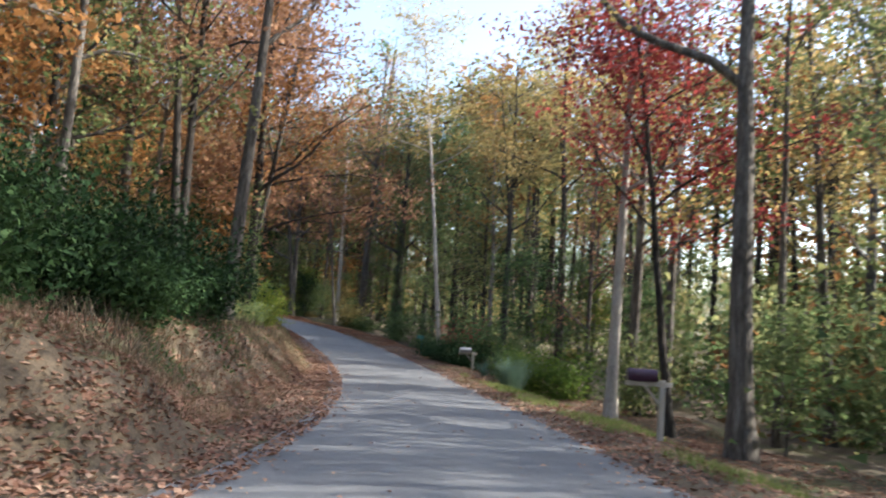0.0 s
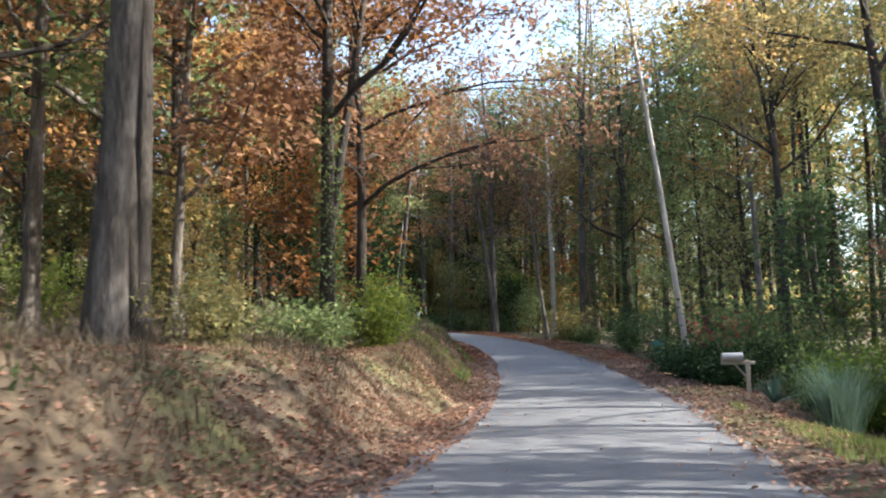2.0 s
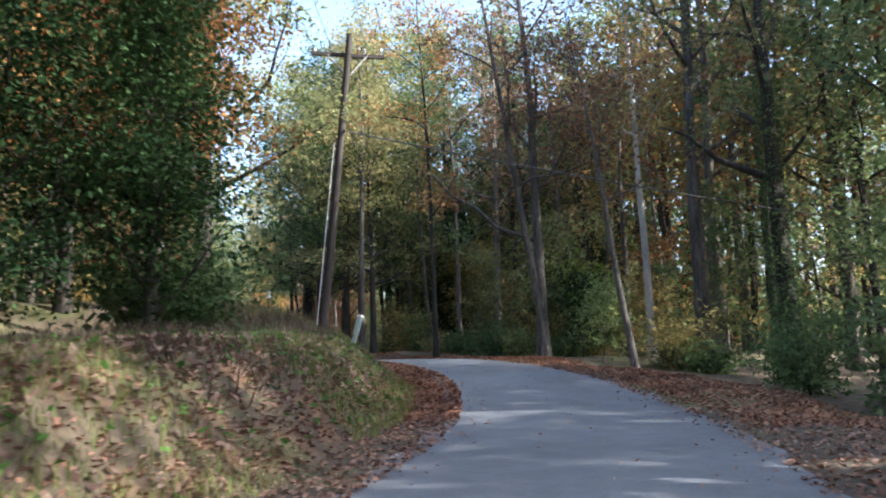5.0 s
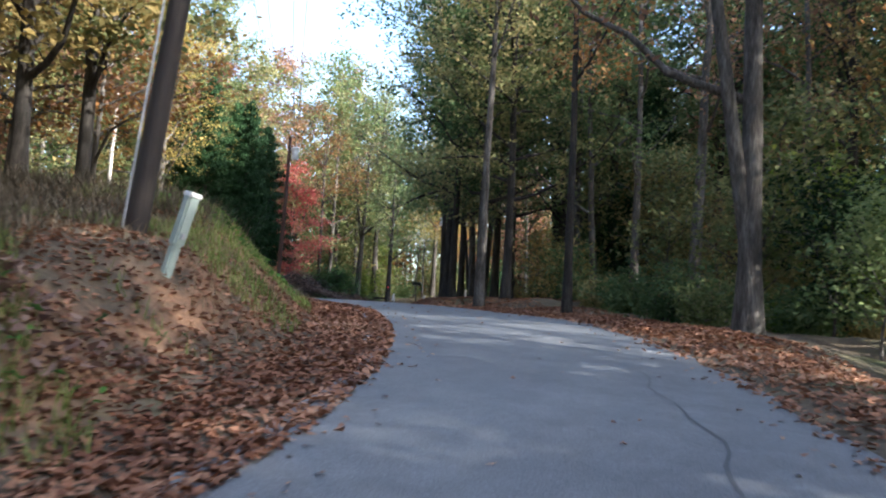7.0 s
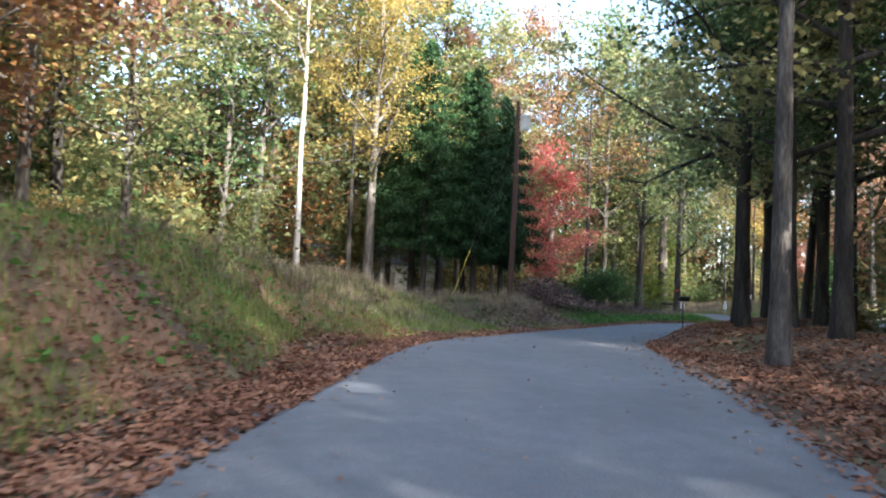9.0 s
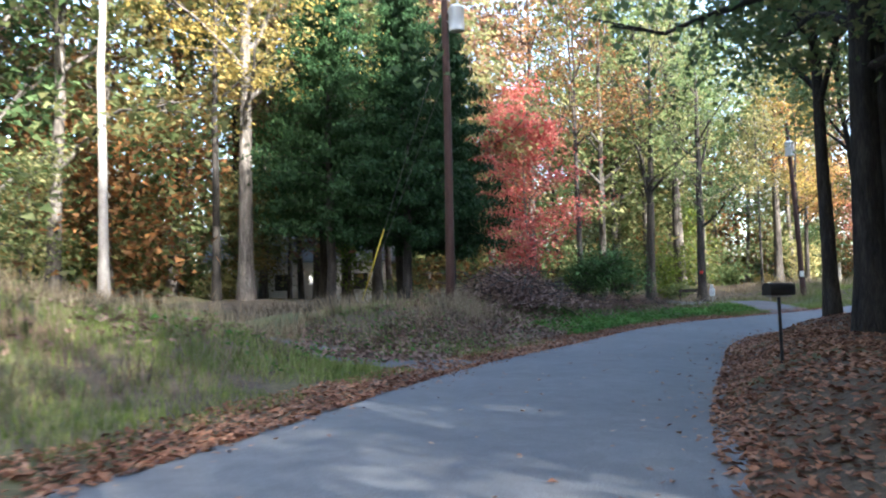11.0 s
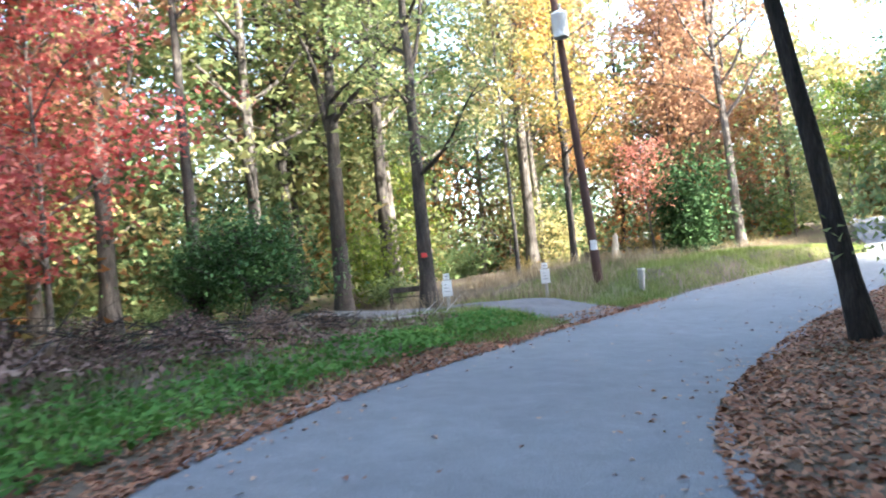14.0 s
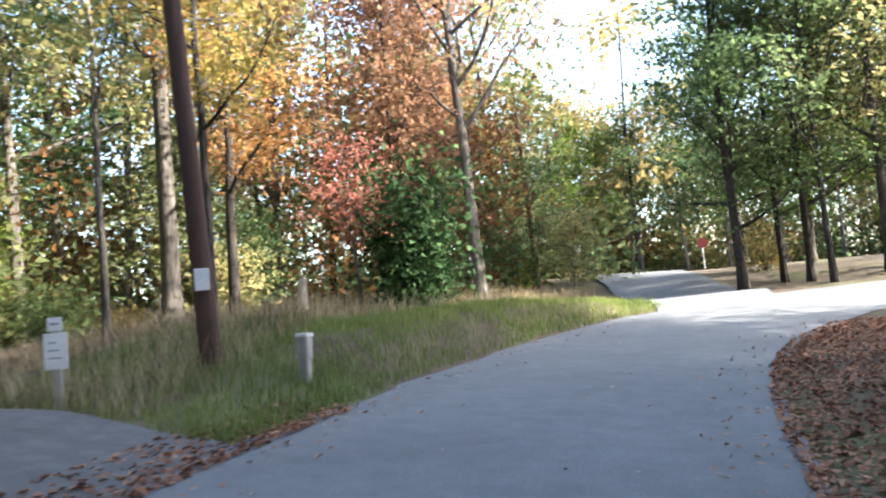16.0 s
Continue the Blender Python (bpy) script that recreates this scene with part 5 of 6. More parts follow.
def mailbox(x, y, face, label, colour, post, post_mat, arm_post=False, z=None, size=(0.52, 0.2, 0.14), flag=True):
    """A domed box on a post; it opens along its own x."""
    ob = empty("mailbox", x, y, gz(x, y) if z is None else z, label, "mailbox", turn=face)
    h, (ln, w, ht) = 1.0, size
    gg = Geo()
    ang = np.linspace(0, math.pi, 9)
    prof = [(-w / 2, 0.0)] + [(-math.cos(a) * w / 2, ht + math.sin(a) * w / 2 * 0.8) for a in ang] + [(w / 2, 0.0)]
    n = len(prof)
    v = [(sx * ln / 2, py, h + pz) for sx in (-1, 1) for py, pz in prof]
    gg.add(v, [(k, k + 1, n + k + 1, n + k) for k in range(n - 1)] + [(0, n, 2 * n - 1, n - 1)])
    for s in (0, n):
        gg.add(v[s:s + n], [(k, k + 1, n - 2 - k, n - 1 - k) for k in range(n // 2)])
    part("box", gg, colour, ob)
    door = rounded((ln / 2 + 0.001, -w / 2 + 0.004, h + 0.01), (ln / 2 + 0.016, w / 2 - 0.004, h + ht + 0.05), 0.005, 1)
    d = bm_part("door", door, colour, ob)
    bm_part("pull", rounded((ln / 2 + 0.016, -0.02, h + ht), (ln / 2 + 0.035, 0.02, h + ht + 0.025), 0.004, 1), GREY_METAL, d)
    if flag:
        bm_part("flag", rounded((0.0, -w / 2 - 0.014, h + 0.08), (0.035, -w / 2 - 0.004, h + 0.17), 0.003, 1), RED, ob, "small red signal flag")
    if arm_post:
        bm_part("post", rounded((-0.42, -0.05, -0.25), (-0.32, 0.05, h + 0.03), 0.008, 1), post_mat, ob)
        bm_part("arm", rounded((-0.55, -0.045, h - 0.09), (0.3, 0.045, h - 0.004), 0.008, 1), post_mat, ob)
        stick("brace", (-0.36, 0, h - 0.45), (-0.05, 0, h - 0.08), 0.03, 0.03, post_mat, ob, 6)
    else:
        stick("post", (0.02, 0, -0.25), (0, 0, h), post, post, post_mat, ob, 10)
        bm_part("plate", rounded((-0.17, -0.06, h - 0.025), (0.17, 0.06, h - 0.002), 0.004, 1), GREY_WOOD, ob)
    return ob


mailbox(3.75, 14.7, math.pi, "dark plum mailbox on a pale wooden post", PLUM, 0.05, GREY_WOOD, True)
mailbox(1.3, 37.2, math.pi + 0.15, "pale grey mailbox on a braced wooden post", GREY_METAL, 0.05, GREY_WOOD, True, z=-0.68)
mailbox(-35.0, 82.15, 1.45, "black mailbox on a thin leaning metal post", BLACK, 0.022, BLACK, z=1.96, size=(0.4, 0.16, 0.1), flag=False)
mailbox(-48.8, 108.9, 2.9, "black mailbox at the leafy verge", BLACK, 0.04, GREY_WOOD)


def green_box(x, y):
    ob = empty("paper_box", x, y, gz(x, y), "dark green newspaper box on a green post", "paper box", turn=0.4)
    stick("post", (0, 0, -0.2), (0, 0, 0.95), 0.04, 0.04, TEAL, ob, 8)
    bm_part("box", rounded((-0.32, -0.1, 0.93), (0.1, 0.1, 1.15), 0.02), TEAL, ob)


green_box(-1.0, 49.3)


def pedestal(x, y, h, w, tilt, mat, label):
    """A telephone pedestal: a tall capped box with a collar and a base."""
    ob = empty("pedestal", x, y, gz(x, y), label, "telephone pedestal", lean=tilt)
    bm_part("body", rounded((-w / 2, -w / 2, 0.3), (w / 2, w / 2, h), 0.02), mat, ob)
    bm_part("cap", rounded((-w / 2 - 0.012, -w / 2 - 0.012, h - 0.03), (w / 2 + 0.012, w / 2 + 0.012, h + 0.03), 0.015), WHITE, ob)
    bm_part("base", rounded((-w / 2 + 0.015, -w / 2 + 0.015, -0.2), (w / 2 - 0.015, w / 2 - 0.015, 0.3), 0.015), mat, ob)
    bm_part("latch", rounded((w / 2, -0.02, h * 0.45), (w / 2 + 0.02, 0.02, h * 0.45 + 0.06), 0.004, 1), GREY_METAL, ob)


pedestal(-14.2, 56.4, 0.85, 0.13, (-0.16, 0.2), PALE_GREEN, "pale green telephone pedestal tilting on the bank")
pedestal(-56.95, 110.85, 0.62, 0.17, (0.0, 0.04), GREY_METAL, "grey telephone pedestal in the grass")


def marker(x, y, face, label):
    """A short post with two white plates; their print is unreadable."""
    ob = empty("sign_post", x, y, gz(x, y), label, "marker post", "white markers by the gravel drive", turn=face)
    bm_part("post", rounded((-0.045, -0.045, -0.25), (0.045, 0.045, 0.98), 0.01, 1), GREY_WOOD, ob, "grey-green wooden post")
    p = bm_part("plate", rounded((-0.13, -0.062, 0.48), (0.13, -0.047, 0.9), 0.006, 1), WHITE, ob, "white plate with faded print")
    for k in range(3):
        bm_part("print", rounded((-0.08, -0.066, 0.6 + 0.09 * k), (0.07 - 0.03 * k, -0.0625, 0.62 + 0.09 * k), 0.001, 1), INK, p, "faded grey print")
    q = bm_part("plate", rounded((-0.085, -0.062, 0.92), (0.085, -0.047, 1.08), 0.006, 1), WHITE, ob, "small white plate")
    bm_part("print", rounded((-0.05, -0.066, 0.99), (0.05, -0.0625, 1.02), 0.001, 1), INK, q, "faded grey print")
    return ob


marker(-58.97, 104.56, 0.75, "short post with white plates beside the drive")
marker(-58.58, 108.3, 0.6, "short post with white plates beside the drive")


def road_sign(x, y, face, label, stop=False, back=False):
    ob = empty("road_sign", x, y, gz(x, y), label, "road sign", turn=face)
    stick("post", (0, 0, -0.2), (0, 0, 2.3), 0.03, 0.03, GREY_METAL, ob, 8)
    bm = bmesh.new()
    bmesh.ops.create_cone(bm, cap_ends=True, segments=8 if stop else 4, radius1=0.36, radius2=0.36, depth=0.02)
    bmesh.ops.rotate(bm, verts=bm.verts, matrix=Euler((0, 0, radians(22.5 if stop else 45))).to_matrix())
    bmesh.ops.rotate(bm, verts=bm.verts, matrix=Euler((radians(90), 0, 0)).to_matrix())
    bmesh.ops.translate(bm, verts=bm.verts, vec=(0, -0.045, 2.05))
    bm_part("plate", bm, SHADED_RED if stop else WHITE, ob, "red octagonal plate" if stop else "pale square plate")


road_sign(-65.5, 155.0, 0.3, "pale sign on a thin post at the junction")
road_sign(-57.8, 158.5, 0.2, "red octagonal sign across the junction", True)

# ---- bushes by the road ----
def bush(x, y, h, s, leaf_kind, label, seed, n=2600, leaf=0.12, name="bush", upright=0.0):
    NEAR.append((x, y, s * 0.6))
    return tree("bush", x, y, leaf_kind, label, shrub(seed, h, s, 12, n, leaf, upright), BARK_DARK, name, "bush", low="stem")


for k, (x, y, h, s) in enumerate([(-6.0, 9.5, 1.8, 1.7), (-6.2, 12.5, 2.1, 1.9), (-6.0, 15.5, 1.9, 1.8), (-6.8, 18.0, 1.7, 1.6), (-6.6, 6.5, 1.7, 1.7), (-8.6, 13.5, 2.6, 2.1), (-8.4, 8.5, 2.5, 2.1), (-5.3, 13.4, 1.1, 1.2), (-5.2, 16.6, 1.0, 1.1)]):
    bush(x, y, h, s, "laurel", "dense glossy evergreen bush on the bank", 600 + k, 9500, 0.1)
bush(4.3, 35.9, 1.9, 1.5, "lime", "rounded bright green bush at the verge", 620, 5200, 0.11)
bush(5.5, 34.4, 1.8, 1.4, "lime", "rounded bright green bush at the verge", 621, 4200, 0.11)
bush(3.4, 38.2, 1.4, 1.2, "green", "low green bush behind the yucca", 622, 3200, 0.1)
bush(1.2, 39.5, 1.1, 1.3, "dark", "low dark clipped evergreen hedge bush", 623, 4000, 0.1)
bush(0.3, 42.2, 1.1, 1.3, "dark", "low dark clipped evergreen hedge bush", 624, 4000, 0.1)
bush(-0.2, 45.0, 1.0, 1.2, "dark", "low dark clipped evergreen hedge bush", 625, 3600, 0.1)
bush(3.6, 41.5, 2.2, 1.6, "green", "leafy green bush behind the hedge", 626, 4000, 0.13)
bush(1.7, 50.6, 2.4, 1.5, "red", "red-leaved bush at the edge of the woods", 627, 3600, 0.13)
bush(-7.6, 34.6, 1.7, 1.1, "lime", "sunlit light green bush on top of the bank", 628, 2600, 0.12)
bush(-8.4, 32.6, 1.2, 1.1, "green", "green bush on top of the bank", 629, 2200, 0.11)
bush(-9.0, 38.5, 1.6, 1.3, "green", "green bush on top of the bank", 630, 2600, 0.12)
bush(-7.6, 27.0, 1.1, 1.0, "olive", "small yellowing bush on the bank", 631, 1800, 0.11)
bush(-7.2, 29.5, 0.9, 1.0, "green", "low green bush on the bank", 632, 2000, 0.11)
for k, (x, y, sc) in enumerate([(-62.6, 101.1, 1.15), (-64.8, 100.6, 0.9)]):
    NEAR.append((x, y, 0.9))
    tree("juniper", x, y, "juniper", "rounded dark green juniper bush in the yard", hardwood(633 + k, height=2.3, r0=0.06, crown_base=0.3, crown_r=1.3, limbs=30, leaf_n=11000, leaf=0.1, limb_up=0.35, fork=0.12), BARK_DARK, "juniper", "bush", scale=sc)
bush(-46.8, 104.0, 2.2, 1.6, "green", "green bush behind the leaning tree", 636, 3000, 0.12)


def blades(name, at, height, width, mat_kind, seed, lean=0.35):
    """Grass: one narrow bent blade for each place."""
    r = np.random.default_rng(seed)
    n = len(at)
    turn = r.uniform(0, 6.28, n)
    d = np.c_[np.cos(turn), np.sin(turn), np.zeros(n)]
    e = np.c_[-d[:, 1], d[:, 0], d[:, 2]]
    h = (np.asarray(height) * r.uniform(0.5, 1.3, n))[:, None]
    w = width * r.uniform(0.6, 1.3, n)[:, None]
    tip = at + d * h * lean * r.uniform(0.2, 1.6, (n, 1)) + np.array([0, 0, 1.0]) * h
    mid = at + (tip - at) * 0.5 + np.array([0, 0, 1.0]) * h * 0.12
    gg = Geo()
    gg.add(np.stack([at - e * w, at + e * w, mid + e * w * 0.7, mid - e * w * 0.7], 1).reshape(-1, 3), np.arange(4 * n).reshape(n, 4))
    gg.add(np.stack([mid - e * w * 0.7, mid + e * w * 0.7, tip + e * 0.001, tip - e * 0.001], 1).reshape(-1, 3), np.arange(4 * n).reshape(n, 4))
    return part(name, gg, LEAF[mat_kind], kind="stuff")


def yucca(x, y):
    r = np.random.default_rng(9)
    ob = empty("yucca", x, y, gz(x, y), "spiky grey-green yucca plant at the verge", "plant")
    gg = Geo()
    for k in range(46):
        turn, up = r.uniform(0, 6.28), r.uniform(0.25, 1.3)
        d = np.array([math.cos(turn) * math.cos(up), math.sin(turn) * math.cos(up), math.sin(up)])
        e = unit(np.cross(d, (0, 0, 1)))
        ln = r.uniform(0.65, 0.95)
        v = []
        for u, w in ((0, 0.02), (0.35, 0.03), (0.75, 0.02), (1, 0.002)):
            c = d * ln * u + np.array([0, 0, 0.15 - 0.12 * u * u])
            v += [c - e * w, c + e * w]
        gg.add(v, [(0, 1, 3, 2), (2, 3, 5, 4), (4, 5, 7, 6)])
    part("leaf_rosette", gg, LEAF["agave"], ob)


LEAF["agave"] = leaf_material("yucca_leaf", [(0.1, (0.1, 0.17, 0.13)), (0.6, (0.2, 0.3, 0.23)), (0.95, (0.32, 0.42, 0.33))], 0.15)
LEAF["litter"] = leaf_material("fallen_leaf", [(0.1, (0.11, 0.055, 0.037)), (0.35, (0.24, 0.125, 0.085)), (0.6, (0.36, 0.215, 0.15)), (0.85, (0.48, 0.34, 0.245)), (0.98, (0.6, 0.48, 0.37))], 0.15)
LEAF["oak_litter"] = leaf_material("fallen_oak_leaf", [(0.1, (0.16, 0.07, 0.042)), (0.35, (0.32, 0.155, 0.092)), (0.6, (0.45, 0.25, 0.155)), (0.85, (0.56, 0.38, 0.26)), (0.98, (0.64, 0.52, 0.4))], 0.15)
LEAF["straw"] = leaf_material("dead_grass", [(0.1, (0.16, 0.12, 0.075)), (0.5, (0.32, 0.25, 0.16)), (0.95, (0.5, 0.42, 0.28))], 0.3)
LEAF["weed"] = leaf_material("dry_weed", [(0.1, (0.07, 0.06, 0.04)), (0.5, (0.17, 0.14, 0.1)), (0.95, (0.3, 0.24, 0.17))], 0.25)
LEAF["grass"] = leaf_material("verge_grass", [(0.1, (0.08, 0.12, 0.028)), (0.5, (0.16, 0.22, 0.06)), (0.95, (0.32, 0.35, 0.13))], 0.35)
LEAF["leafy_weed"] = leaf_material("leafy_weed", [(0.1, (0.045, 0.1, 0.022)), (0.5, (0.085, 0.2, 0.042)), (0.95, (0.16, 0.29, 0.07))], 0.35)
yucca(2.05, 34.8)
tuft = empty("ornamental_grass", 3.2, 33.5, gz(3.2, 33.5), "fountain of fine blue-green ornamental grass", "plant")
tr_ = np.random.default_rng(12)
tp = np.c_[tr_.normal(0, 0.16, (900, 2)), np.zeros(900)]
tb = blades("blades", tp, 1.25, 0.008, "agave", 13, 0.55)
tb.parent = tuft

# ---- fallen leaves, grass and weeds ----
def along(n, seed, run0, run1, off0, off1, side, power=1.0):
    """Random places beside the road: side 1 left, -1 right; off is metres from the edge of the asphalt."""
    r = np.random.default_rng(seed)
    run = r.uniform(run0, run1, n)
    off = off0 + (off1 - off0) * r.uniform(0, 1, n)**power
    at = lambda v: np.interp(run, RUN, v)
    a = side * (at(LINE[:, 3]) + off)
    x, y = at(LINE[:, 0]) - at(TAN[:, 1]) * a, at(LINE[:, 1]) + at(TAN[:, 0]) * a
    return x, y, run, off


def scatter(name, label, parts, mat_kind, size, seed, lift=0.025, flat=1.6, keep_scale=0.0):
    """Leaves at the places of parts, lying on the ground or the asphalt or heaped a little above it."""
    gg = Geo()
    r = np.random.default_rng(seed)
    for x, y, run, off in parts:
        z = sheet_z(x, y)
        on_road = off < -0.02
        if on_road.any():
            r2, a2, h2, z2, _ = road_near(x[on_road], y[on_road])
            z[on_road] = np.maximum(z[on_road], z2 + cross_fall(r2) * a2 + 0.035 - 0.03 * (a2 / h2)**2)
        if keep_scale:
            keep = value_noise(x, y, keep_scale, seed) > r.uniform(-1.1, 0.7, len(x))
            x, y, z = x[keep], y[keep], z[keep]
        gg.leaves(np.c_[x, y, z + lift * r.uniform(0.3, 1.6, len(x))], size, r, flat, 1.5)
    return tagged(part(name, gg, LEAF[mat_kind], kind="stuff"), label, "leaf litter" if mat_kind in ("litter", "oak_litter", "dead") else "plants", kind="stuff")


scatter("fallen_leaves", "tan and brown oak leaves fallen along the first bends",
        [along(17000, 1, 28, 84, -0.3, 1.5, 1), along(44000, 2, 28, 84, 0.9, 5.5, 1), along(14000, 4, 28, 84, -0.25, 2.2, -1), along(30000, 8, 28, 80, 2, 8, -1), along(5000, 14, 28, 50, 1.0, 5.0, 1)], "litter", 0.088, 50)
scatter("fallen_leaves", "reddish brown oak leaves fallen along the road edges",
        [along(9500, 48, 84, 118, -0.3, 1.5, 1), along(24000, 49, 84, 118, 0.9, 5.5, 1), along(13000, 3, 118, 154, -0.25, 1.1, 1, 1.4), along(1500, 13, 154, 160, -0.3, 0.8, 1, 1.4),
         along(8000, 50, 84, 112, -0.25, 2.2, -1), along(60000, 5, 112, 172, -0.1, 6.0, -1, 1.2), along(16000, 6, 80, 112, 0.2, 3.5, -1), along(13000, 47, 82, 116, -0.28, 0.9, 1)], "oak_litter", 0.088, 52)
scatter("loose_leaves", "single dry leaves strewn over the asphalt", [along(700, 9, 28, 172, -5.0, -0.2, 1), along(1100, 10, 28, 172, -0.9, -0.1, -1, 0.6), along(1500, 11, 28, 172, -0.9, -0.1, 1, 0.5)], "litter", 0.068, 51, 0.012, 2.5)


DRIVE_WEST = [(-54.6, 105.8), (-58.0, 106.3), (-62.5, 105.5), (-70.0, 103.0), (-85.0, 98.0)]


def field(name, label, parts, height, width, kind_, seed, patch=3.0, cut=-0.1, lean=0.35):
    pts = []
    for x, y, run, off in parts:
        keep = value_noise(x, y, patch, seed) > cut
        for line, wide in ((DRIVE[:3], 1.4), (DRIVE_WEST, 1.75)):
            lx = np.array(line)
            for (ax, ay), (bx, by) in zip(lx[:-1], lx[1:]):
                s = np.clip(((x - ax) * (bx - ax) + (y - ay) * (by - ay)) / ((bx - ax)**2 + (by - ay)**2), 0, 1)
                keep &= np.hypot(x - ax - s * (bx - ax), y - ay - s * (by - ay)) > wide
        pts.append(np.c_[x[keep], y[keep], sheet_z(x[keep], y[keep]) - 0.02])
    return tagged(blades(name, np.vstack(pts), height, width, kind_, seed, lean), label, "grass", kind="stuff")


field("verge_grass", "short green grass on the verges", [along(26000, 20, 92, 112, 0.9, 4.5, 1), along(46000, 21, 110, 173, 0.5, 6.5, 1), along(16000, 40, 100, 130, 1.0, 7.0, 1), along(12000, 22, 36, 66, 0.7, 2.6, -1), along(50000, 23, 150, 174, 0.05, 6, 1)], 0.16, 0.007, "grass", 31, 2.2, -0.15)
field("short_dead_grass", "short tan dead grass and stems on the banks", [along(44000, 26, 28, 78, 0.9, 4.5, 1), along(24000, 27, 78, 112, 1.2, 6, 1), along(16000, 35, 112, 150, 1.5, 6, 1)], 0.16, 0.005, "straw", 36, 1.6, -0.1, 0.9)
field("tall_grass", "tall tan dead grass on the bank", [along(5500, 24, 108, 131, 3.0, 9, 1), along(1500, 57, 137, 143, 2.4, 5, 1), along(14000, 25, 158, 173, 1.6, 9, 1)], 0.5, 0.006, "straw", 32, 2.5, 0.05, 0.5)
field("dry_weeds", "tangled grey-brown weeds on the bank", [along(26000, 28, 100, 145, 2.0, 10, 1), along(13000, 29, 28, 80, 1.6, 6, 1), along(9000, 30, 78, 100, 2.4, 6, 1), along(7000, 31, 150, 176, 2, 9, 1)], 0.36, 0.009, "weed", 33, 1.8, -0.1, 0.9)
scatter("green_weeds", "bright green leafy weeds in the ditch", [along(5600, 32, 138, 154, 0.6, 2.1, 1), along(2000, 41, 140, 150, 1.0, 3.0, 1), along(1500, 42, 96, 112, 1.2, 4.0, 1), along(1300, 55, 70, 88, 0.9, 4.5, 1), along(1600, 58, 124, 142, 1.2, 6.0, 1)], "leafy_weed", 0.12, 34, 0.12, 0.7, 1.6)
scatter("dead_leaf_drift", "purple-brown dead leaves and twigs drifted over the bank", [along(9500, 43, 128, 153, 2.0, 6.5, 1), along(4000, 44, 116, 130, 3.0, 8.0, 1), along(7000, 45, 129, 141, 0.9, 3.6, 1), along(9500, 53, 71, 89, 1.3, 6.0, 1)], "dead", 0.12, 35, 0.1, 0.6, 1.4)
field("dead_grass_mound", "mound of long dead grass below the pole", [along(1500, 33, 130, 135, 3.2, 6.5, 1), along(6500, 59, 135.5, 143, 2.6, 5.5, 1)], 0.6, 0.007, "straw", 35, 1.6, -0.1, 0.9)

field("bank_grass", "uncut green grass on the banks", [along(32000, 46, 103, 130, 1.2, 9.0, 1), along(15000, 54, 71, 90, 0.7, 5.0, 1), along(17000, 56, 124, 150, 1.0, 7.0, 1)], 0.2, 0.008, "grass", 42, 2.4, -0.25, 0.6)
field("mound_grass", "thick green grass on the mound by the pole", [along(26000, 39, 154, 174, 0.0, 4.5, 1)], 0.19, 0.007, "grass", 41, 2.2, -0.8)
field("ground_ivy", "low green creepers over the bank", [along(9000, 36, 28, 62, 2.0, 6, 1), along(7000, 38, 30, 48, 1.6, 5, 1), along(5000, 37, 78, 100, 1.5, 5, 1)], 0.09, 0.028, "green", 38, 1.4, 0.05, 1.6)
sr = np.random.default_rng(71)
sx, sy, srun, soff = along(40, 72, 78, 128, 3.6, 10, -1)
for x, y, rn in zip(sx, sy, srun):
    if free(x, y, 0.3):
        NEAR.append((x, y, 0.6))
        k = ["olive", "olive", "gold", "green"][int(sr.integers(4))]
        tree("bush", x, y, k, f"woodland bush with {LEAF_WORDS[k]} leaves", SHRUBS[int(sr.integers(3))], BARK_DARK, "bush", "bush", "undergrowth", sr.uniform(0, 6.28), sr.uniform(0.55, 1.3), low="stem")


ur = np.random.default_rng(73)
ux, uy, urun, uoff = along(46, 74, 96, 134, 5.0, 17, -1)
for x, y in zip(ux, uy):
    if free(x, y, 0.3):
        NEAR.append((x, y, 0.7))
        k = ["green", "olive", "laurel", "green", "gold"][int(ur.integers(5))]
        if ur.uniform() < 0.5:
            tree("sapling", x, y, k, f"thin sapling with {LEAF_WORDS[k]} leaves", SAPLINGS[int(ur.integers(3))], BARK, "sapling", "sapling", "undergrowth", ur.uniform(0, 6.28), ur.uniform(0.6, 0.95))
        else:
            tree("bush", x, y, k, f"woodland bush with {LEAF_WORDS[k]} leaves", SHRUBS[int(ur.integers(3))], BARK_DARK, "bush", "bush", "undergrowth", ur.uniform(0, 6.28), ur.uniform(0.9, 1.6), low="stem")


def brush_pile(x, y, seed, scale):
    r = np.random.default_rng(seed)
    ob = empty("brush_pile", x, y, gz(x, y), "heap of grey-brown dead branches and leaves", "brush pile", "brush heaps by the ditch", scale=scale)
    gg = Geo()
    for _ in range(90):
        a = np.array([r.normal(0, 0.7), r.normal(0, 0.7), r.uniform(0, 0.9)])
        d = unit(r.normal(0, 1, 3) * (1, 1, 0.4)) * r.uniform(0.4, 1.3)
        gg.tube(np.array([a, a + d * 0.5 + r.normal(0, 0.06, 3), a + d]), [0.018, 0.013, 0.005], 5)
    part("branch_tangle", gg, BARK_DARK, ob, kind="stuff")
    lv = Geo()
    p = np.c_[r.normal(0, 0.75, (2600, 2)), np.zeros(2600)]
    p[:, 2] = 1.15 * np.exp(-(p[:, 0]**2 + p[:, 1]**2) / 1.1) * r.uniform(0.3, 1.0, 2600)
    lv.leaves(p, 0.1, r, 0.6)
    part("dead_leaves", lv, LEAF["dead"], ob, kind="stuff")


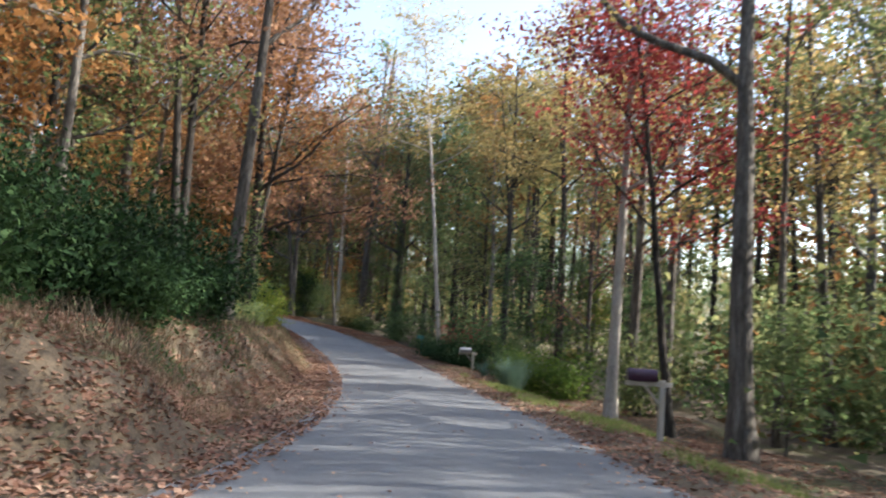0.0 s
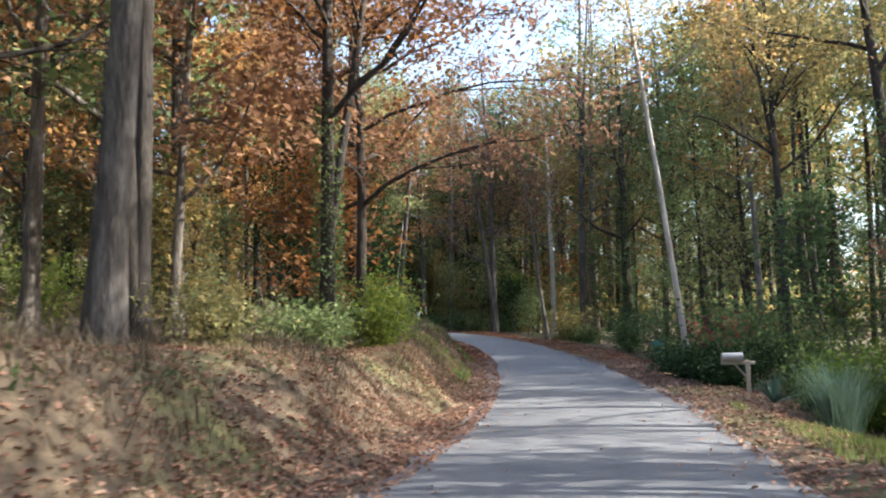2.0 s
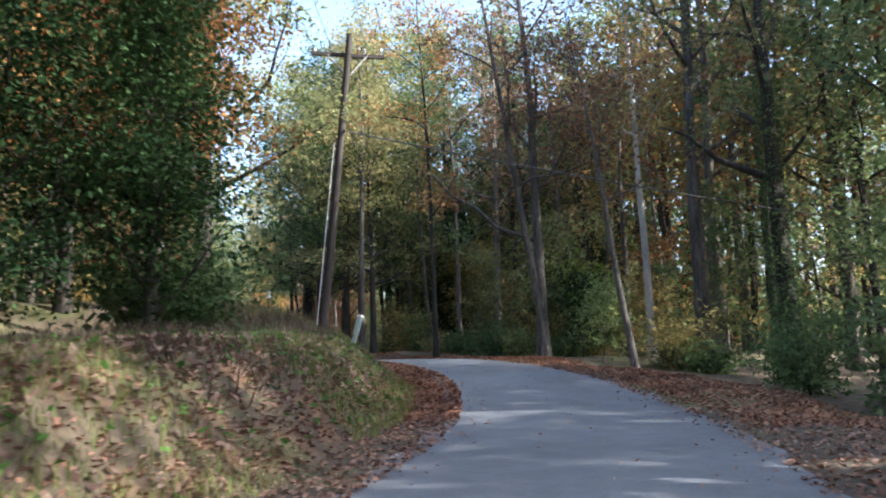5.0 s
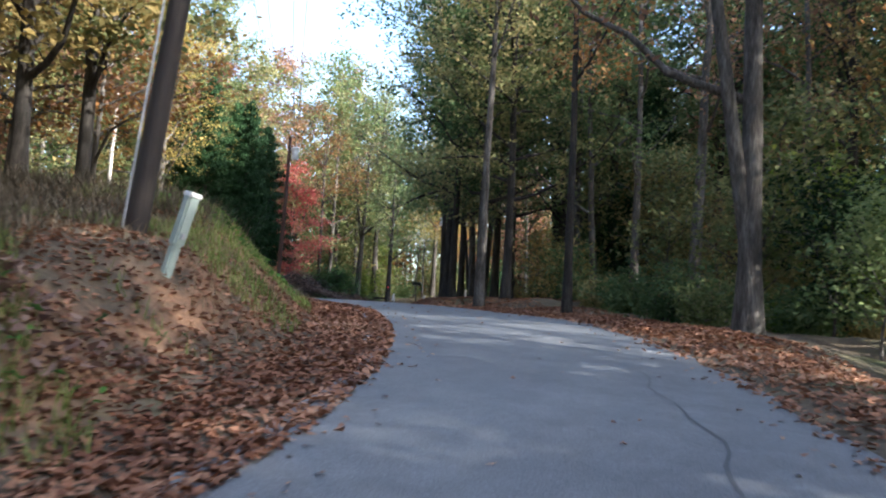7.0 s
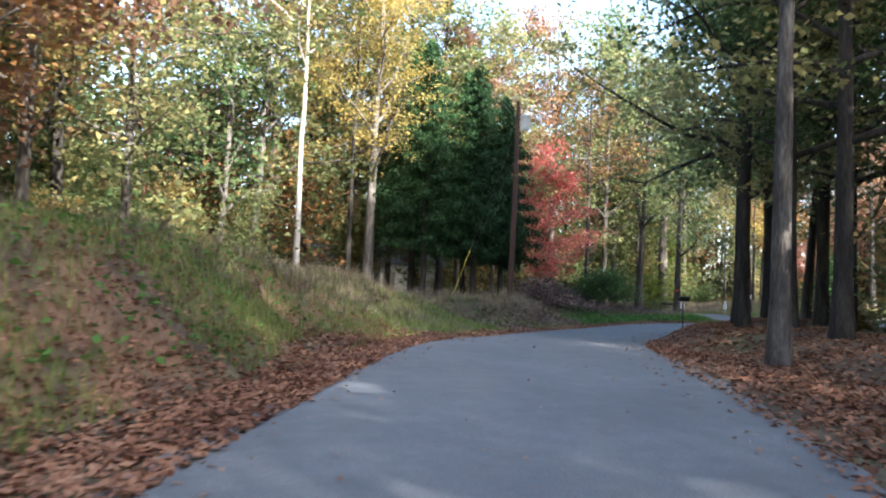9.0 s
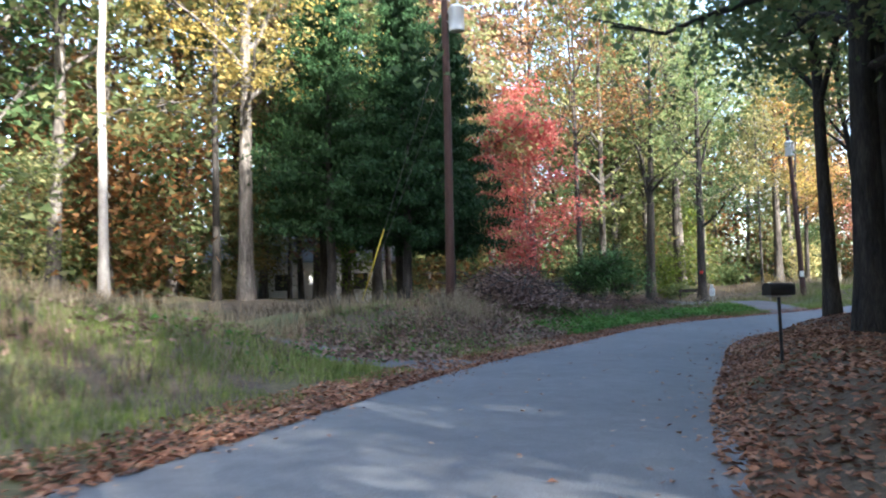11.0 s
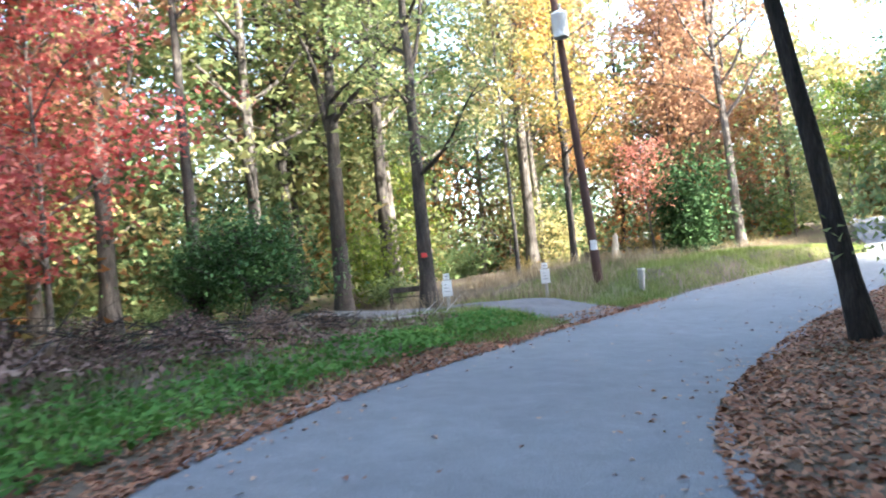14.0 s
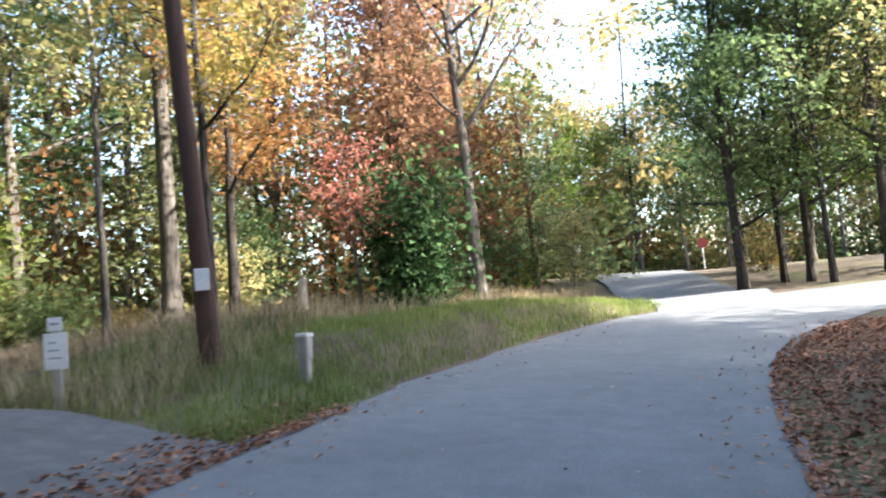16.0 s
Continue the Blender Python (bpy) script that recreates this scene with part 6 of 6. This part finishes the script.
for k, (x, y, sc) in enumerate([(-51.8, 87.3, 1.2), (-52.9, 88.8, 1.4), (-53.7, 90.3, 1.15), (-54.3, 92.0, 0.75), (-54.9, 93.6, 0.6), (-55.2, 95.2, 0.6), (-55.5, 96.8, 0.55), (-56.2, 98.4, 0.5)]):
    brush_pile(x, y, 700 + k, sc)


def dead_branch(x, y, seed, ln, turn, up):
    """A pale fallen limb with side twigs."""
    r = np.random.default_rng(seed)
    ob = empty("dead_branch", x, y, gz(x, y) + 0.05, "pale dead branch lying on the bank", "branch", turn=turn)
    gg = Geo()
    u = np.linspace(0, 1, 8)
    p = np.c_[u * ln, np.cumsum(r.normal(0, 0.07, 8)), up * u * ln * 0.6 + 0.04]
    gg.tube(p, np.linspace(0.05, 0.015, 8), 7)
    part("limb", gg, BARK_PALE, ob)
    for k in (2, 4, 5, 6):
        t = Geo()
        q = p[k]
        d = np.array([r.uniform(0.2, 0.5), r.choice([-1, 1]) * r.uniform(0.3, 0.7), r.uniform(0.1, 0.5)])
        t.tube(np.array([q, q + d * 0.5 + r.normal(0, 0.04, 3), q + d]), [0.018, 0.012, 0.004], 5)
        part("twig", t, BARK_PALE, ob)


dead_branch(-5.2, 7.2, 1, 1.8, 2.0, 0.8)
dead_branch(-8.3, 34.9, 3, 1.3, 1.2, 1.1)
dead_branch(-58.6, 101.6, 5, 2.0, 0.9, 0.05)

# ---- drives ----
drive(DRIVE[:4], 1.1, "driveway_1", "grey gravel driveway joining the road")
drive(DRIVE_WEST, 1.7, "driveway_2", "grey asphalt driveway between two white markers")
drive([(-1.6, 3.0), (-3.6, 4.2), (-6.0, 3.6), (-10.0, 1.5)], 1.6, "driveway_3", "grey asphalt driveway joining the road")

branch = [(-52.9, 122.5), (-53.4, 126.0), (-54.6, 131.0), (-57.4, 140.0), (-60.4, 149.0), (-62.0, 155.0)]
line_b = spline([(x, y, 0.0, 0.0) for x, y in branch], 0.4)
gb = ribbon(line_b, np.interp(np.arange(len(line_b)), [0, 10, len(line_b) - 15, len(line_b)], [1.2, 1.9, 2.6, 5.0]), 0, ragged=0.1, seed=31, sag=0)
gb.v[0][:, 2] = sheet_z(gb.v[0][:, 0], gb.v[0][:, 1]) + np.repeat(np.interp(np.arange(len(line_b)), [0, 5, 12], [-0.02, 0.04, 0.1]), 9)
tagged(part("road_branch", gb, ASPHALT, smooth_shade=True), "grey asphalt branch climbing to the far road", "road", kind="structure")

# a dark tarred seam along the asphalt
sk = (RUN > 84.5) & (RUN < 91.5)
sw = -0.9 + 0.07 * np.sin(RUN[sk] * 1.9) + 0.04 * np.sin(RUN[sk] * 5.1)
seam = np.c_[LINE[sk, 0] - TAN[sk, 1] * sw, LINE[sk, 1] + TAN[sk, 0] * sw, LINE[sk, 2] + 0.04 - 0.03 * (sw / LINE[sk, 3])**2]
part("tar_seam", ribbon(seam, np.full(len(seam), 0.014), 0.0, cols=3, ragged=0.01, sag=0), TAR, bpy.data.objects["road"], smooth_shade=True)


def house(x, y, turn):
    z = gz(x, y)
    ob = empty("house", x, y, z, "white one-storey house behind the cedars", "house", turn=turn)
    w, d, h = 11.0, 7.0, 2.7
    bm_part("wall", rounded((-w / 2, -d / 2, -0.4), (w / 2, d / 2, h), 0.02, 1), WHITE, ob)
    bm = bmesh.new()
    v = [bm.verts.new(c) for c in ((-w / 2 - 0.4, -d / 2 - 0.4, h), (w / 2 + 0.4, -d / 2 - 0.4, h), (w / 2 + 0.4, d / 2 + 0.4, h), (-w / 2 - 0.4, d / 2 + 0.4, h), (-w / 2 - 0.4, 0, h + 1.9), (w / 2 + 0.4, 0, h + 1.9))]
    for f in ((0, 1, 5, 4), (2, 3, 4, 5), (1, 2, 5), (3, 0, 4), (3, 2, 1, 0)):
        bm.faces.new([v[k] for k in f])
    bm_part("roof", bm, ASPHALT, ob, "grey shingle roof")
    for k in (-3.8, -1.2, 3.6):
        f = bm_part("window", rounded((k - 0.55, -d / 2 - 0.05, 0.9), (k + 0.55, -d / 2 + 0.02, 2.1), 0.02, 1), WHITE, ob)
        bm_part("pane", rounded((k - 0.45, -d / 2 - 0.06, 1.0), (k + 0.45, -d / 2 - 0.052, 2.0), 0.002, 1), BLACK, f, "dark window glass")
    bm_part("door", rounded((0.8, -d / 2 - 0.04, 0), (1.75, -d / 2 + 0.02, 2.05), 0.015, 1), GREY_WOOD, ob)


house(-79.0, 88.5, 1.25)


def bench(x, y):
    ob = empty("bench", x, y, gz(x, y), "dark weathered bench under the trees", "bench", turn=0.7)
    for k in range(3):
        bm_part("seat_slat", rounded((-0.65, -0.2 + 0.14 * k, 0.43), (0.65, -0.08 + 0.14 * k, 0.47), 0.006, 1), BARK_DARK, ob)
    bm_part("back", rounded((-0.65, 0.24, 0.6), (0.65, 0.28, 0.8), 0.01, 1), BARK_DARK, ob)
    for sx in (-0.55, 0.55):
        bm_part("leg", rounded((sx - 0.04, -0.2, -0.1), (sx + 0.04, -0.12, 0.43), 0.008, 1), BARK_DARK, ob)
        bm_part("leg", rounded((sx - 0.04, 0.2, -0.1), (sx + 0.04, 0.28, 0.8), 0.008, 1), BARK_DARK, ob)


bench(-65.1, 108.7)
m_ = empty("trail_marker", -63.05, 107.78, gz(-63.05, 107.78) + 1.75, "small red marker board nailed to a trunk", "marker", turn=0.75)
bm_part("board", rounded((-0.1, -0.02, -0.08), (0.1, 0.0, 0.08), 0.008, 1), RED, m_)
st = empty("tree_stump", -64.6, 121.6, gz(-64.6, 121.6), "pale broken tree stump at the grass edge", "stump")
sg = Geo()
sg.tube(np.array([(0, 0, -0.2), (0, 0, 0.2), (0.03, 0, 0.8), (0.06, 0.02, 1.2), (0.1, 0.02, 1.35)]), [0.26, 0.19, 0.16, 0.12, 0.03], 10)
part("stump", sg, BARK_PALE, st, smooth_shade=True)
